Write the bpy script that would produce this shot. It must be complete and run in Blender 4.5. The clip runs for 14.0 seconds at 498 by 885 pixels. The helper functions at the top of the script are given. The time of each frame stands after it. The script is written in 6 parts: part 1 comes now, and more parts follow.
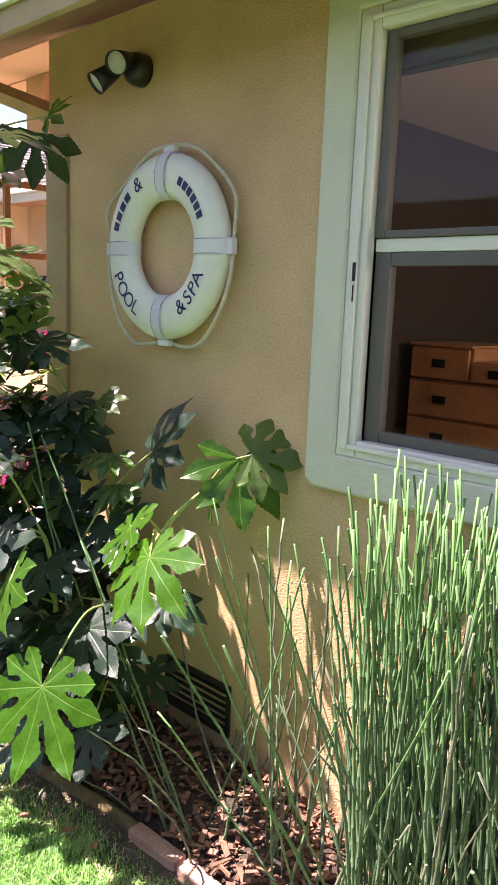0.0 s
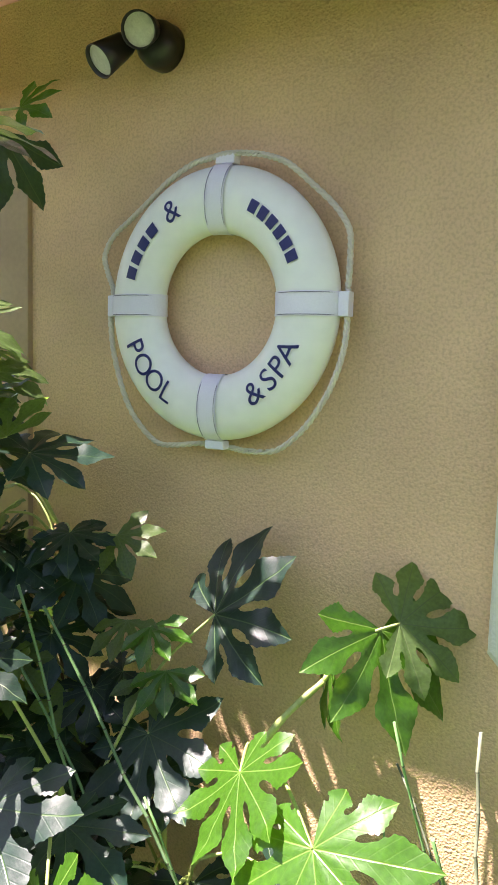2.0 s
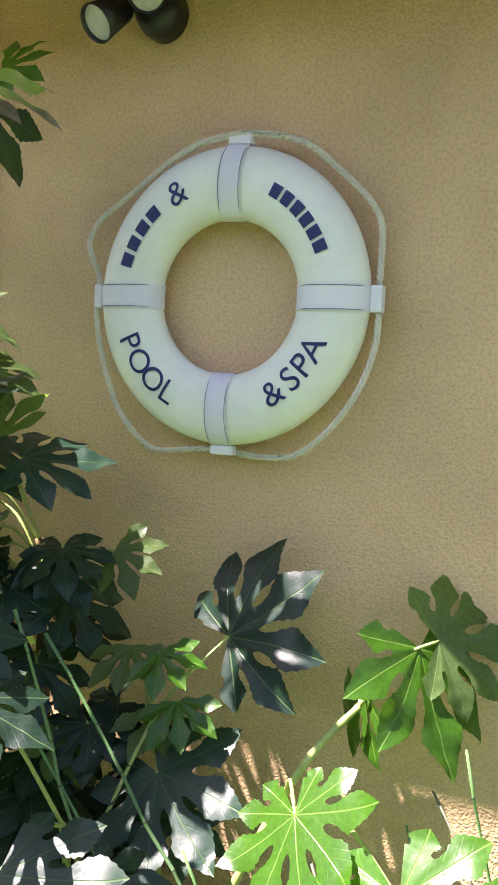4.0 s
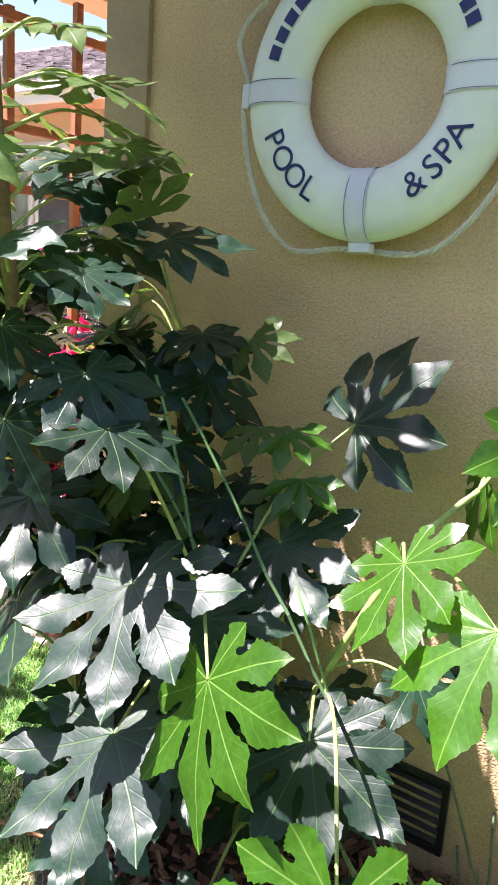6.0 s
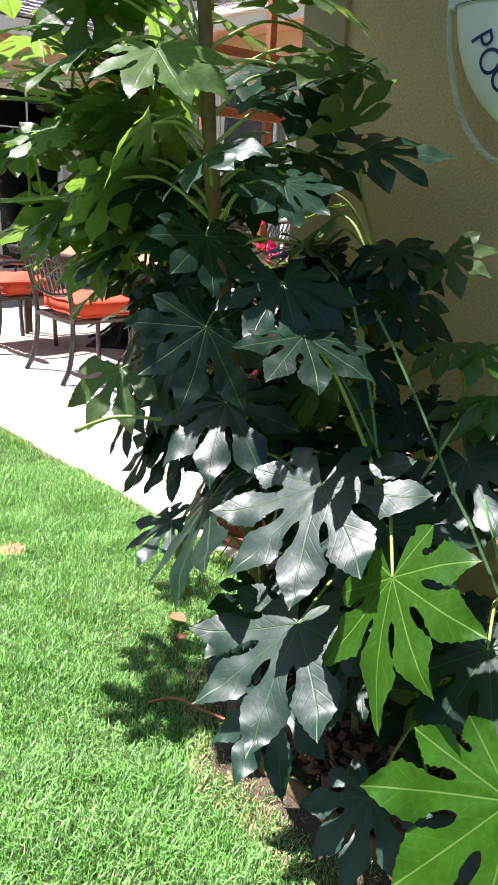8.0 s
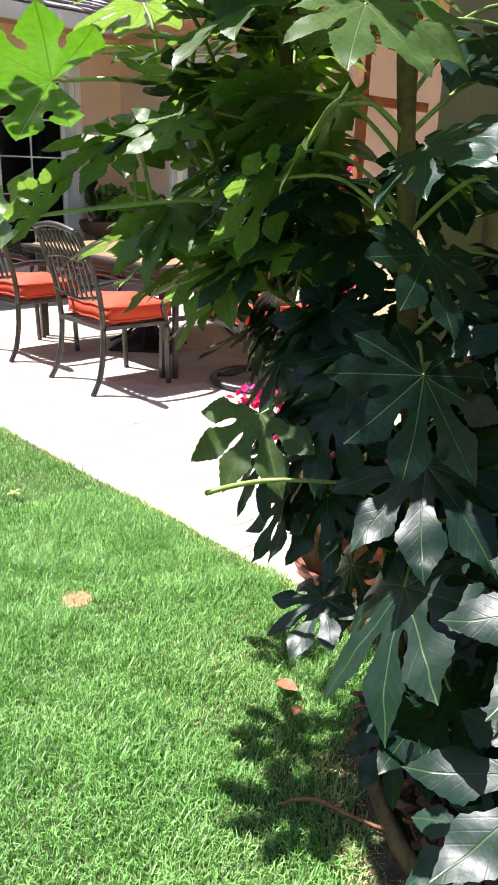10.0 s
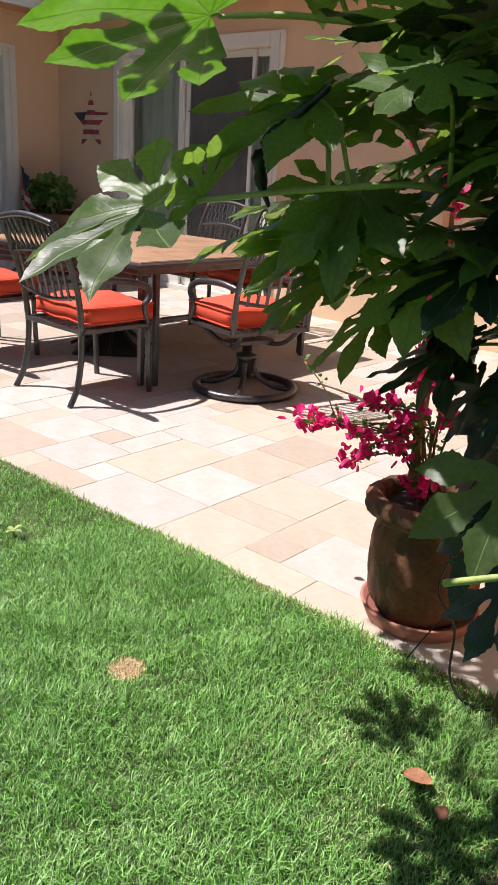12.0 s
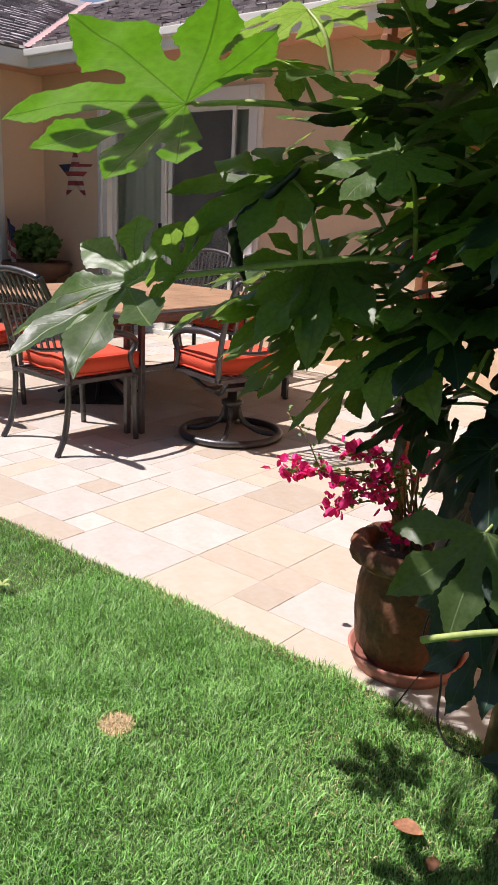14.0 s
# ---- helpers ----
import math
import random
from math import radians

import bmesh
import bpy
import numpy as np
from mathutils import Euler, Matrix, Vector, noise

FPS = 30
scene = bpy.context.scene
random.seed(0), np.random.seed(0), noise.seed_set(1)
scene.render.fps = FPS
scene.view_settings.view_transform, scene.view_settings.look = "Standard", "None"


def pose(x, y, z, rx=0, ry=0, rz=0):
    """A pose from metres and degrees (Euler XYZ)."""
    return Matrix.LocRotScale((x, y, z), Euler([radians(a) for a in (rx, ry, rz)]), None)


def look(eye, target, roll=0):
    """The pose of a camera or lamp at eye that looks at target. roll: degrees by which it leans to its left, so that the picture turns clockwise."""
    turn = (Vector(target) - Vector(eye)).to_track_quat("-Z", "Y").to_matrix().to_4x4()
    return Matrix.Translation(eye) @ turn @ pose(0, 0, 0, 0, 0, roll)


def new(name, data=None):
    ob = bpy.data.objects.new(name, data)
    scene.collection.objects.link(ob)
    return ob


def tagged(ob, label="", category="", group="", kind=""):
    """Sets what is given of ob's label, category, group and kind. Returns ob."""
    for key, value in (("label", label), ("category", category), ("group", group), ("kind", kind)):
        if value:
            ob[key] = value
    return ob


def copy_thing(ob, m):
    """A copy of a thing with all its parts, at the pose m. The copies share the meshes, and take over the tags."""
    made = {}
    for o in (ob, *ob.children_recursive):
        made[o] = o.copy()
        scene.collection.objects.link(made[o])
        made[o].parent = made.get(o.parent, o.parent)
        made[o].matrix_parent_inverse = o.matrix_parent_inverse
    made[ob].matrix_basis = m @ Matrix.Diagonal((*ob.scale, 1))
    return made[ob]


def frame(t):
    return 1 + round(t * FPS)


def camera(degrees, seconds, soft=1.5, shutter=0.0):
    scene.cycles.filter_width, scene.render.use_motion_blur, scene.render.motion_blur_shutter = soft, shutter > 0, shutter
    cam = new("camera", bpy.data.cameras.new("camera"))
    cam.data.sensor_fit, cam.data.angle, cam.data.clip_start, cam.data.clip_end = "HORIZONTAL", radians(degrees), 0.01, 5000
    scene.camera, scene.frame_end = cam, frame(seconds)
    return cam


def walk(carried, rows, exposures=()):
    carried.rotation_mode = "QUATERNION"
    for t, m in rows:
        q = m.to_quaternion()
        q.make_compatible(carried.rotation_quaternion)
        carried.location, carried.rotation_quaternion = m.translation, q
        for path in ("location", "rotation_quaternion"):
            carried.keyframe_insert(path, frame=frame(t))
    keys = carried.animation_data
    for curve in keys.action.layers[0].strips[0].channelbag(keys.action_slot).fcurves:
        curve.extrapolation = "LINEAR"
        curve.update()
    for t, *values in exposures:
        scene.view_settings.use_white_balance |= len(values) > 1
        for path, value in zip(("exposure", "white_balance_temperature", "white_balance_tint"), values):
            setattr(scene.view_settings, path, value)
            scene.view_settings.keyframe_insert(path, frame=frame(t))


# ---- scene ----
cam = camera(35.2, 14.0, soft=1.0)
PATH = [
    (0, (2.029, -1.697, 1.521), (0.652, -0.29, 1.169), 2.3),
    (0.5, (1.757, -1.554, 1.54), (0.377, -0.145, 1.21), 2.6),
    (1, (1.472, -1.521, 1.562), (0.218, 0.007, 1.257), 1.8),
    (1.5, (1.209, -1.499, 1.552), (0.035, 0.1, 1.299), 1.4),
    (2, (1.002, -1.448, 1.581), (-0.077, 0.221, 1.354), 1.7),
    (2.5, (0.792, -1.433, 1.58), (-0.108, 0.339, 1.356), 1.2),
    (2.7, (0.729, -1.441, 1.569), (-0.13, 0.352, 1.359), 1.4),
    (4.8, (0.703, -1.47, 1.52), (-0.122, 0.342, 1.334), 3.1),
    (5, (0.701, -1.475, 1.492), (-0.139, 0.33, 1.298), 3.3),
    (5.5, (0.743, -1.476, 1.429), (-0.218, 0.255, 1.146), 3.4),
    (6, (0.793, -1.503, 1.33), (-0.328, 0.093, 0.889), 4.1),
    (6.5, (0.81, -1.553, 1.293), (-0.465, -0.113, 0.747), 5.0),
    (7, (0.811, -1.574, 1.278), (-0.572, -0.268, 0.659), 3.4),
    (7.2, (0.817, -1.561, 1.289), (-0.592, -0.288, 0.659), 3.0),
    (9.3, (0.575, -1.578, 1.300), (-0.735, -0.194, 0.655), 3.5),
    (9.5, (0.499, -1.588, 1.312), (-0.763, -0.188, 0.643), 3.4),
    (10, (0.316, -1.561, 1.299), (-1.065, -0.27, 0.648), 2.0),
    (10.5, (0.112, -1.538, 1.281), (-1.275, -0.242, 0.651), 1.6),
    (11, (-0.122, -1.577, 1.249), (-1.445, -0.216, 0.618), 2.6),
    (11.5, (-0.267, -1.602, 1.248), (-1.536, -0.208, 0.58), 2.7),
    (12, (-0.292, -1.605, 1.251), (-1.514, -0.161, 0.599), 3.5),
    (12.5, (-0.319, -1.616, 1.247), (-1.495, -0.13, 0.608), 4.1),
    (13, (-0.317, -1.637, 1.262), (-1.504, -0.159, 0.622), 3.3),
    (13.5, (-0.272, -1.62, 1.294), (-1.494, -0.155, 0.695), 2.3),
    (14, (-0.267, -1.62, 1.298), (-1.49, -0.137, 0.742), 2.5),
]
EXPOSURES = [(0.0, 2.06, 6850, 33), (2.5, 2.42, 6800, 31), (5.0, 2.40, 6600, 30), (6.0, 2.18, 6400, 28), (6.5, 1.80, 6250, 25), (7.2, 1.54, 6150, 21), (9.3, 1.38, 6200, 17), (10.5, 1.13, 6250, 18),
    (11.0, 0.93, 6300, 20), (11.5, 0.63, 6300, 20), (12.0, 0.53, 6350, 23), (14.0, 0.46, 6350, 23)]
walk(cam, [(t, look(eye, target, roll)) for t, eye, target, roll in PATH], EXPOSURES)

# ---- world, sun, exposure ----
SHIFT = (0.50, 0.28)          # ground shift of a shadow for one metre of height
SUN_EL = math.atan2(1.0, math.hypot(*SHIFT))
SUN_AZ = math.atan2(-SHIFT[0], -SHIFT[1])      # compass angle of the sun, from +y to +x
world = bpy.data.worlds.new("sky")
scene.world = world
world.use_nodes = True
wn = world.node_tree.nodes
sky = wn.new("ShaderNodeTexSky")
sky.sky_type, sky.sun_disc = "NISHITA", False
sky.sun_elevation, sky.sun_rotation = SUN_EL, SUN_AZ
wn["Background"].inputs["Strength"].default_value = 0.062
world.node_tree.links.new(sky.outputs[0], wn["Background"].inputs["Color"])
sun = new("sun", bpy.data.lights.new("sun", "SUN"))
sun.data.energy, sun.data.angle, sun.data.color = 5.0, radians(0.55), (1.0, 0.965, 0.91)
sun.matrix_world = look((-SHIFT[0] * 20, -SHIFT[1] * 20, 20), (0, 0, 0))


# ---- materials ----
def mat(name, color, rough=0.6, metal=0.0, spread=0.12, scale=8.0, grain=120.0, bump=0.2, depth=0.002, color2=None,
        island=0.0, obrand=0.0, spec=0.5, transmission=0.0, trans=0.0, transcol=None, stain=0.0, coat=0.0):
    """A surface with colour variation at two scales and fine relief."""
    m = bpy.data.materials.new(name)
    m.use_nodes = True
    nt = m.node_tree
    n, l = nt.nodes, nt.links
    b = n["Principled BSDF"]
    b.inputs["Roughness"].default_value, b.inputs["Metallic"].default_value = rough, metal
    b.inputs["Specular IOR Level"].default_value = spec
    b.inputs["Coat Weight"].default_value = coat
    tc = n.new("ShaderNodeTexCoord")
    big, fine = n.new("ShaderNodeTexNoise"), n.new("ShaderNodeTexNoise")
    big.inputs["Scale"].default_value, big.inputs["Detail"].default_value = scale, 5.0
    fine.inputs["Scale"].default_value, fine.inputs["Detail"].default_value = grain, 3.0
    l.new(tc.outputs["Object"], big.inputs["Vector"])
    l.new(tc.outputs["Object"], fine.inputs["Vector"])
    ramp = n.new("ShaderNodeValToRGB")
    c2 = color2 or tuple(c * (1 - 2 * spread) for c in color)
    c1 = color if color2 else tuple(min(1, c * (1 + spread)) for c in color)
    ramp.color_ramp.elements[0].position, ramp.color_ramp.elements[1].position = 0.3, 0.7
    ramp.color_ramp.elements[0].color, ramp.color_ramp.elements[1].color = (*c2, 1), (*c1, 1)
    mixv = n.new("ShaderNodeMath")
    mixv.operation = "MULTIPLY_ADD"
    mixv.inputs[1].default_value = 0.35
    half = n.new("ShaderNodeMath")
    half.operation = "MULTIPLY"
    half.inputs[1].default_value = 0.65
    l.new(fine.outputs["Fac"], mixv.inputs[0])
    l.new(big.outputs["Fac"], half.inputs[0])
    l.new(half.outputs[0], mixv.inputs[2])
    l.new(mixv.outputs[0], ramp.inputs["Fac"])
    out = ramp.outputs["Color"]
    if island or obrand:
        hs = n.new("ShaderNodeHueSaturation")
        mr = n.new("ShaderNodeMapRange")
        k = island or obrand
        mr.inputs["To Min"].default_value, mr.inputs["To Max"].default_value = 1 - k, 1 + k
        src = n.new("ShaderNodeNewGeometry").outputs["Random Per Island"] if island else n.new("ShaderNodeObjectInfo").outputs["Random"]
        l.new(src, mr.inputs["Value"])
        l.new(mr.outputs[0], hs.inputs["Value"])
        l.new(out, hs.inputs["Color"])
        out = hs.outputs["Color"]
    l.new(out, b.inputs["Base Color"])
    if bump:
        bp = n.new("ShaderNodeBump")
        bp.inputs["Strength"].default_value, bp.inputs["Distance"].default_value = bump, depth
        l.new(fine.outputs["Fac"], bp.inputs["Height"])
        l.new(bp.outputs[0], b.inputs["Normal"])
    if trans:
        tr, mx = n.new("ShaderNodeBsdfTranslucent"), n.new("ShaderNodeMixShader")
        tr.inputs["Color"].default_value = (*(transcol or color), 1)
        mx.inputs[0].default_value = trans
        l.new(b.outputs[0], mx.inputs[1])
        l.new(tr.outputs[0], mx.inputs[2])
        l.new(mx.outputs[0], n["Material Output"].inputs["Surface"])
    return m


def stucco_mat(name, color):
    """Sand-float stucco: coarse pitted grains over a trowelled, blotchy coat."""
    m = bpy.data.materials.new(name)
    m.use_nodes = True
    n, l = m.node_tree.nodes, m.node_tree.links
    b = n["Principled BSDF"]
    b.inputs["Roughness"].default_value, b.inputs["Specular IOR Level"].default_value = 0.92, 0.25
    tc = n.new("ShaderNodeTexCoord")

    def tex(kind, scale, detail=3.0):
        t = n.new(kind)
        t.inputs["Scale"].default_value = scale
        if kind == "ShaderNodeTexNoise":
            t.inputs["Detail"].default_value = detail
        l.new(tc.outputs["Object"], t.inputs["Vector"])
        return t

    coat, grain, pits, lumps = tex("ShaderNodeTexNoise", 2.2, 6.0), tex("ShaderNodeTexNoise", 150.0, 2.0), tex("ShaderNodeTexVoronoi", 190.0), tex("ShaderNodeTexNoise", 58.0, 4.0)
    ramp = n.new("ShaderNodeValToRGB")
    ramp.color_ramp.elements[0].position, ramp.color_ramp.elements[1].position = 0.32, 0.70
    ramp.color_ramp.elements[0].color = (*[c * 0.80 for c in color], 1)
    ramp.color_ramp.elements[1].color = (*[c * 1.08 for c in color], 1)
    l.new(coat.outputs["Fac"], ramp.inputs["Fac"])
    # tone follows the grain, darker where it is low
    grain_tone = n.new("ShaderNodeMapRange")
    grain_tone.inputs["From Min"].default_value, grain_tone.inputs["From Max"].default_value = 0.34, 0.56
    grain_tone.inputs["To Min"].default_value, grain_tone.inputs["To Max"].default_value = 0.86, 1.03
    l.new(grain.outputs["Fac"], grain_tone.inputs["Value"])
    hs = n.new("ShaderNodeHueSaturation")
    l.new(grain_tone.outputs[0], hs.inputs["Value"])
    l.new(ramp.outputs[0], hs.inputs["Color"])
    l.new(hs.outputs[0], b.inputs["Base Color"])

    def add(a, ka, c, kc):
        u, v = n.new("ShaderNodeMath"), n.new("ShaderNodeMath")
        u.operation, v.operation = "MULTIPLY", "MULTIPLY_ADD"
        u.inputs[1].default_value, v.inputs[1].default_value = ka, kc
        l.new(a, u.inputs[0])
        l.new(c, v.inputs[0])
        l.new(u.outputs[0], v.inputs[2])
        return v.outputs[0]

    h = add(add(grain.outputs["Fac"], 0.7, pits.outputs["Distance"], 0.5), 1.0, lumps.outputs["Fac"], 0.8)
    bp = n.new("ShaderNodeBump")
    bp.inputs["Strength"].default_value, bp.inputs["Distance"].default_value = 0.75, 0.0036
    l.new(h, bp.inputs["Height"])
    l.new(bp.outputs[0], b.inputs["Normal"])
    return m


def glass_mat(name, tint=(0.9, 0.95, 0.93)):
    m = bpy.data.materials.new(name)
    m.use_nodes = True
    n, l = m.node_tree.nodes, m.node_tree.links
    tr, gl, mx, fr = n.new("ShaderNodeBsdfTransparent"), n.new("ShaderNodeBsdfGlossy"), n.new("ShaderNodeMixShader"), n.new("ShaderNodeMath")
    lw, pw = n.new("ShaderNodeLayerWeight"), n.new("ShaderNodeMath")
    pw.operation, fr.operation = "POWER", "MULTIPLY_ADD"
    pw.inputs[1].default_value = 4.5
    fr.inputs[1].default_value, fr.inputs[2].default_value = 0.6, 0.012
    l.new(lw.outputs["Facing"], pw.inputs[0])
    l.new(pw.outputs[0], fr.inputs[0])
    tr.inputs["Color"].default_value = (*tint, 1)
    gl.inputs["Roughness"].default_value = 0.02
    l.new(fr.outputs[0], mx.inputs[0])
    l.new(tr.outputs[0], mx.inputs[1])
    l.new(gl.outputs[0], mx.inputs[2])
    l.new(mx.outputs[0], n["Material Output"].inputs["Surface"])
    return m


def leaf_mat(name, base, vein, transcol, rough, obrand=0.35, trans=0.28, spec=0.5):
    """A leaf: pale veins along the lobes by the mesh's own uv, blade with mottling and soft relief, light shining through."""
    m = bpy.data.materials.new(name)
    m.use_nodes = True
    n, l = m.node_tree.nodes, m.node_tree.links
    b = n["Principled BSDF"]
    b.inputs["Roughness"].default_value = rough
    b.inputs["Specular IOR Level"].default_value = spec
    uv, sep = n.new("ShaderNodeUVMap"), n.new("ShaderNodeSeparateXYZ")
    uv.uv_map = "vein"
    l.new(uv.outputs[0], sep.inputs[0])

    def math_node(op, a, bb):
        k = n.new("ShaderNodeMath")
        k.operation = op
        for s, v in ((0, a), (1, bb)):
            if isinstance(v, (int, float)):
                k.inputs[s].default_value = v
            elif v is not None:
                l.new(v, k.inputs[s])
        return k.outputs[0]

    across = math_node("ABSOLUTE", sep.outputs[0], None)
    mid = n.new("ShaderNodeMapRange")
    mid.inputs["From Min"].default_value, mid.inputs["From Max"].default_value = 0.0085, 0.002
    l.new(across, mid.inputs["Value"])
    # side veins: slanted lines from the middle vein
    slant = math_node("ADD", math_node("MULTIPLY", sep.outputs[1], 9.0), math_node("MULTIPLY", across, -12.0))
    frac = math_node("ABSOLUTE", math_node("SUBTRACT", math_node("FRACT", slant, None), 0.5), None)
    side = n.new("ShaderNodeMapRange")
    side.inputs["From Min"].default_value, side.inputs["From Max"].default_value = 0.10, 0.02
    side.inputs["To Max"].default_value = 0.14
    l.new(frac, side.inputs["Value"])
    fac = math_node("MAXIMUM", mid.outputs[0], side.outputs[0])
    no = n.new("ShaderNodeTexNoise")
    no.inputs["Scale"].default_value, no.inputs["Detail"].default_value = 22.0, 5.0
    tc = n.new("ShaderNodeTexCoord")
    l.new(tc.outputs["Object"], no.inputs["Vector"])
    hs, mr, oi = n.new("ShaderNodeHueSaturation"), n.new("ShaderNodeMapRange"), n.new("ShaderNodeObjectInfo")
    mr.inputs["To Min"].default_value, mr.inputs["To Max"].default_value = 1 - obrand, 1 + obrand
    l.new(oi.outputs["Random"], mr.inputs["Value"])
    vary = math_node("MULTIPLY", mr.outputs[0], math_node("ADD", math_node("MULTIPLY", no.outputs["Fac"], 0.8), 0.6))
    hs.inputs["Color"].default_value = (*base, 1)
    l.new(vary, hs.inputs["Value"])
    mx = n.new("ShaderNodeMixRGB")
    mx.inputs[2].default_value = (*vein, 1)
    l.new(fac, mx.inputs[0])
    l.new(hs.outputs[0], mx.inputs[1])
    l.new(mx.outputs[0], b.inputs["Base Color"])
    bp = n.new("ShaderNodeBump")
    bp.inputs["Strength"].default_value, bp.inputs["Distance"].default_value = 0.25, 0.003
    l.new(math_node("SUBTRACT", math_node("MULTIPLY", no.outputs["Fac"], 0.5), fac), bp.inputs["Height"])
    l.new(bp.outputs[0], b.inputs["Normal"])
    tr, ms = n.new("ShaderNodeBsdfTranslucent"), n.new("ShaderNodeMixShader")
    th, tm = n.new("ShaderNodeHueSaturation"), n.new("ShaderNodeMixRGB")
    th.inputs["Color"].default_value = (*transcol, 1)
    l.new(vary, th.inputs["Value"])
    tm.inputs[2].default_value = (*[0.45 * c for c in transcol], 1)
    l.new(math_node("MULTIPLY", fac, 0.9), tm.inputs[0])
    l.new(th.outputs[0], tm.inputs[1])
    l.new(tm.outputs[0], tr.inputs["Color"])
    ms.inputs[0].default_value = trans
    l.new(b.outputs[0], ms.inputs[1])
    l.new(tr.outputs[0], ms.inputs[2])
    l.new(ms.outputs[0], n["Material Output"].inputs["Surface"])
    return m


STUCCO = stucco_mat("stucco tan", (0.71, 0.485, 0.278))
STUCCO_FAR = mat("stucco far", (0.76, 0.56, 0.36), 0.9, spread=0.06, scale=1.5, grain=90.0, bump=0.4, depth=0.004)
TRIM_GREY = mat("window trim paint", (0.67, 0.68, 0.545), 0.8, spread=0.05, scale=4.0, grain=150.0, bump=0.6, depth=0.004)
WHITE = mat("white vinyl", (0.76, 0.755, 0.67), 0.4, spread=0.03, scale=5.0, bump=0.05)
SASH = mat("grey sash", (0.125, 0.115, 0.098), 0.45, spread=0.08, scale=6.0, bump=0.1)
POST = mat("post paint", (0.42, 0.30, 0.17), 0.75, spread=0.1, scale=5.0, grain=70, bump=0.3)
PEACH = mat("porch paint", (0.66, 0.38, 0.24), 0.8, spread=0.06, scale=2.0, bump=0.2)
GLASS = glass_mat("window glass", (0.95, 0.98, 0.96))
SHINGLE = mat("roof tile", (0.37, 0.33, 0.32), 0.85, spread=0.2, scale=6, grain=60, bump=0.6, depth=0.006, obrand=0.3, island=0.35)
FLASH = mat("valley metal", (0.58, 0.36, 0.32), 0.6, spread=0.1, scale=4)
SOIL = mat("bed soil", (0.065, 0.042, 0.03), 0.95, spread=0.3, scale=14, grain=80, bump=0.9, depth=0.02)
DIRT = mat("dry soil", (0.12, 0.082, 0.055), 0.95, spread=0.3, scale=18, grain=90, bump=0.9, depth=0.012)
LAWN = mat("lawn thatch", (0.085, 0.13, 0.035), 0.9, spread=0.3, scale=9, grain=120, bump=0.8, depth=0.01, color2=(0.05, 0.085, 0.02))
BLADE = mat("grass blade", (0.30, 0.545, 0.16), 0.42, spread=0.3, scale=4.5, grain=16, bump=0.0, island=0.85, trans=0.25, transcol=(0.20, 0.42, 0.05), color2=(0.13, 0.345, 0.06), spec=0.5)
STRAW = mat("dry grass", (0.82, 0.64, 0.36), 0.8, spread=0.2, scale=9, island=0.3, bump=0.0)
STONE = mat("travertine", (0.50, 0.445, 0.355), 0.6, spread=0.18, scale=9.0, grain=38, bump=0.25, depth=0.003, color2=(0.45, 0.365, 0.265), obrand=0.12)
STONE_PALE = mat("travertine pale", (0.53, 0.51, 0.455), 0.6, spread=0.08, scale=8.0, grain=38, bump=0.25, depth=0.003, color2=(0.44, 0.395, 0.325), obrand=0.10)
GROUT = mat("joint sand", (0.46, 0.395, 0.31), 0.95, spread=0.15, scale=12)
BRICK = mat("edging brick", (0.44, 0.25, 0.19), 0.9, spread=0.2, scale=18, grain=120, bump=0.7, depth=0.004, obrand=0.2)
BARK = mat("bark chips", (0.25, 0.125, 0.08), 0.9, spread=0.25, scale=20, island=0.5, bump=0.5)
RINGWHITE = mat("ring vinyl", (0.82, 0.835, 0.72), 0.45, spread=0.05, scale=3.0, grain=30, bump=0.06)
STRAP = mat("strap webbing", (0.76, 0.745, 0.77), 0.7, spread=0.05, scale=6, grain=300, bump=0.3)
STITCH = mat("stitching", (0.14, 0.13, 0.17), 0.8, bump=0)
ROPE = mat("rope", (0.66, 0.61, 0.48), 0.85, spread=0.1, scale=30, grain=200, bump=0.5, depth=0.002)
NAVY = mat("navy print", (0.012, 0.018, 0.11), 0.5, spread=0.05, bump=0)
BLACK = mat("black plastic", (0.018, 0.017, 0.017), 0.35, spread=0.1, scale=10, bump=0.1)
LENSM = mat("lamp lens", (0.55, 0.55, 0.52), 0.25, spread=0.1, scale=60, grain=180, bump=0.5, depth=0.003)
METAL = mat("cast metal bronze", (0.11, 0.104, 0.104), 0.36, metal=0.7, spread=0.2, scale=12, grain=120, bump=0.2)
CUSHION = mat("red cushion fabric", (0.72, 0.085, 0.035), 0.85, spread=0.07, scale=5, grain=500, bump=0.3, depth=0.001)
TABLETOP = mat("table tile top", (0.42, 0.25, 0.14), 0.45, spread=0.18, scale=6, grain=40, bump=0.1)
TERRA = mat("terracotta", (0.27, 0.095, 0.04), 0.85, spread=0.4, scale=7, grain=70, bump=0.6, depth=0.004, color2=(0.03, 0.032, 0.015))
TERRA_PLAIN = mat("saucer clay", (0.46, 0.19, 0.13), 0.7, spread=0.12, scale=7, bump=0.2)
# mature green, darkened further for the shade inside the shrub
LEAF_DARK = leaf_mat("mature leaf, shade-darkened", (0.009, 0.031, 0.019), (0.05, 0.10, 0.03), (0.10, 0.22, 0.02), 0.40, trans=0.13, spec=0.43)
# pale olive as undersides are, lightened further to brighten the crown
LEAF_MID = leaf_mat("middle leaf", (0.082, 0.135, 0.042), (0.19, 0.27, 0.09), (0.24, 0.40, 0.05), 0.40, trans=0.44, spec=0.4)
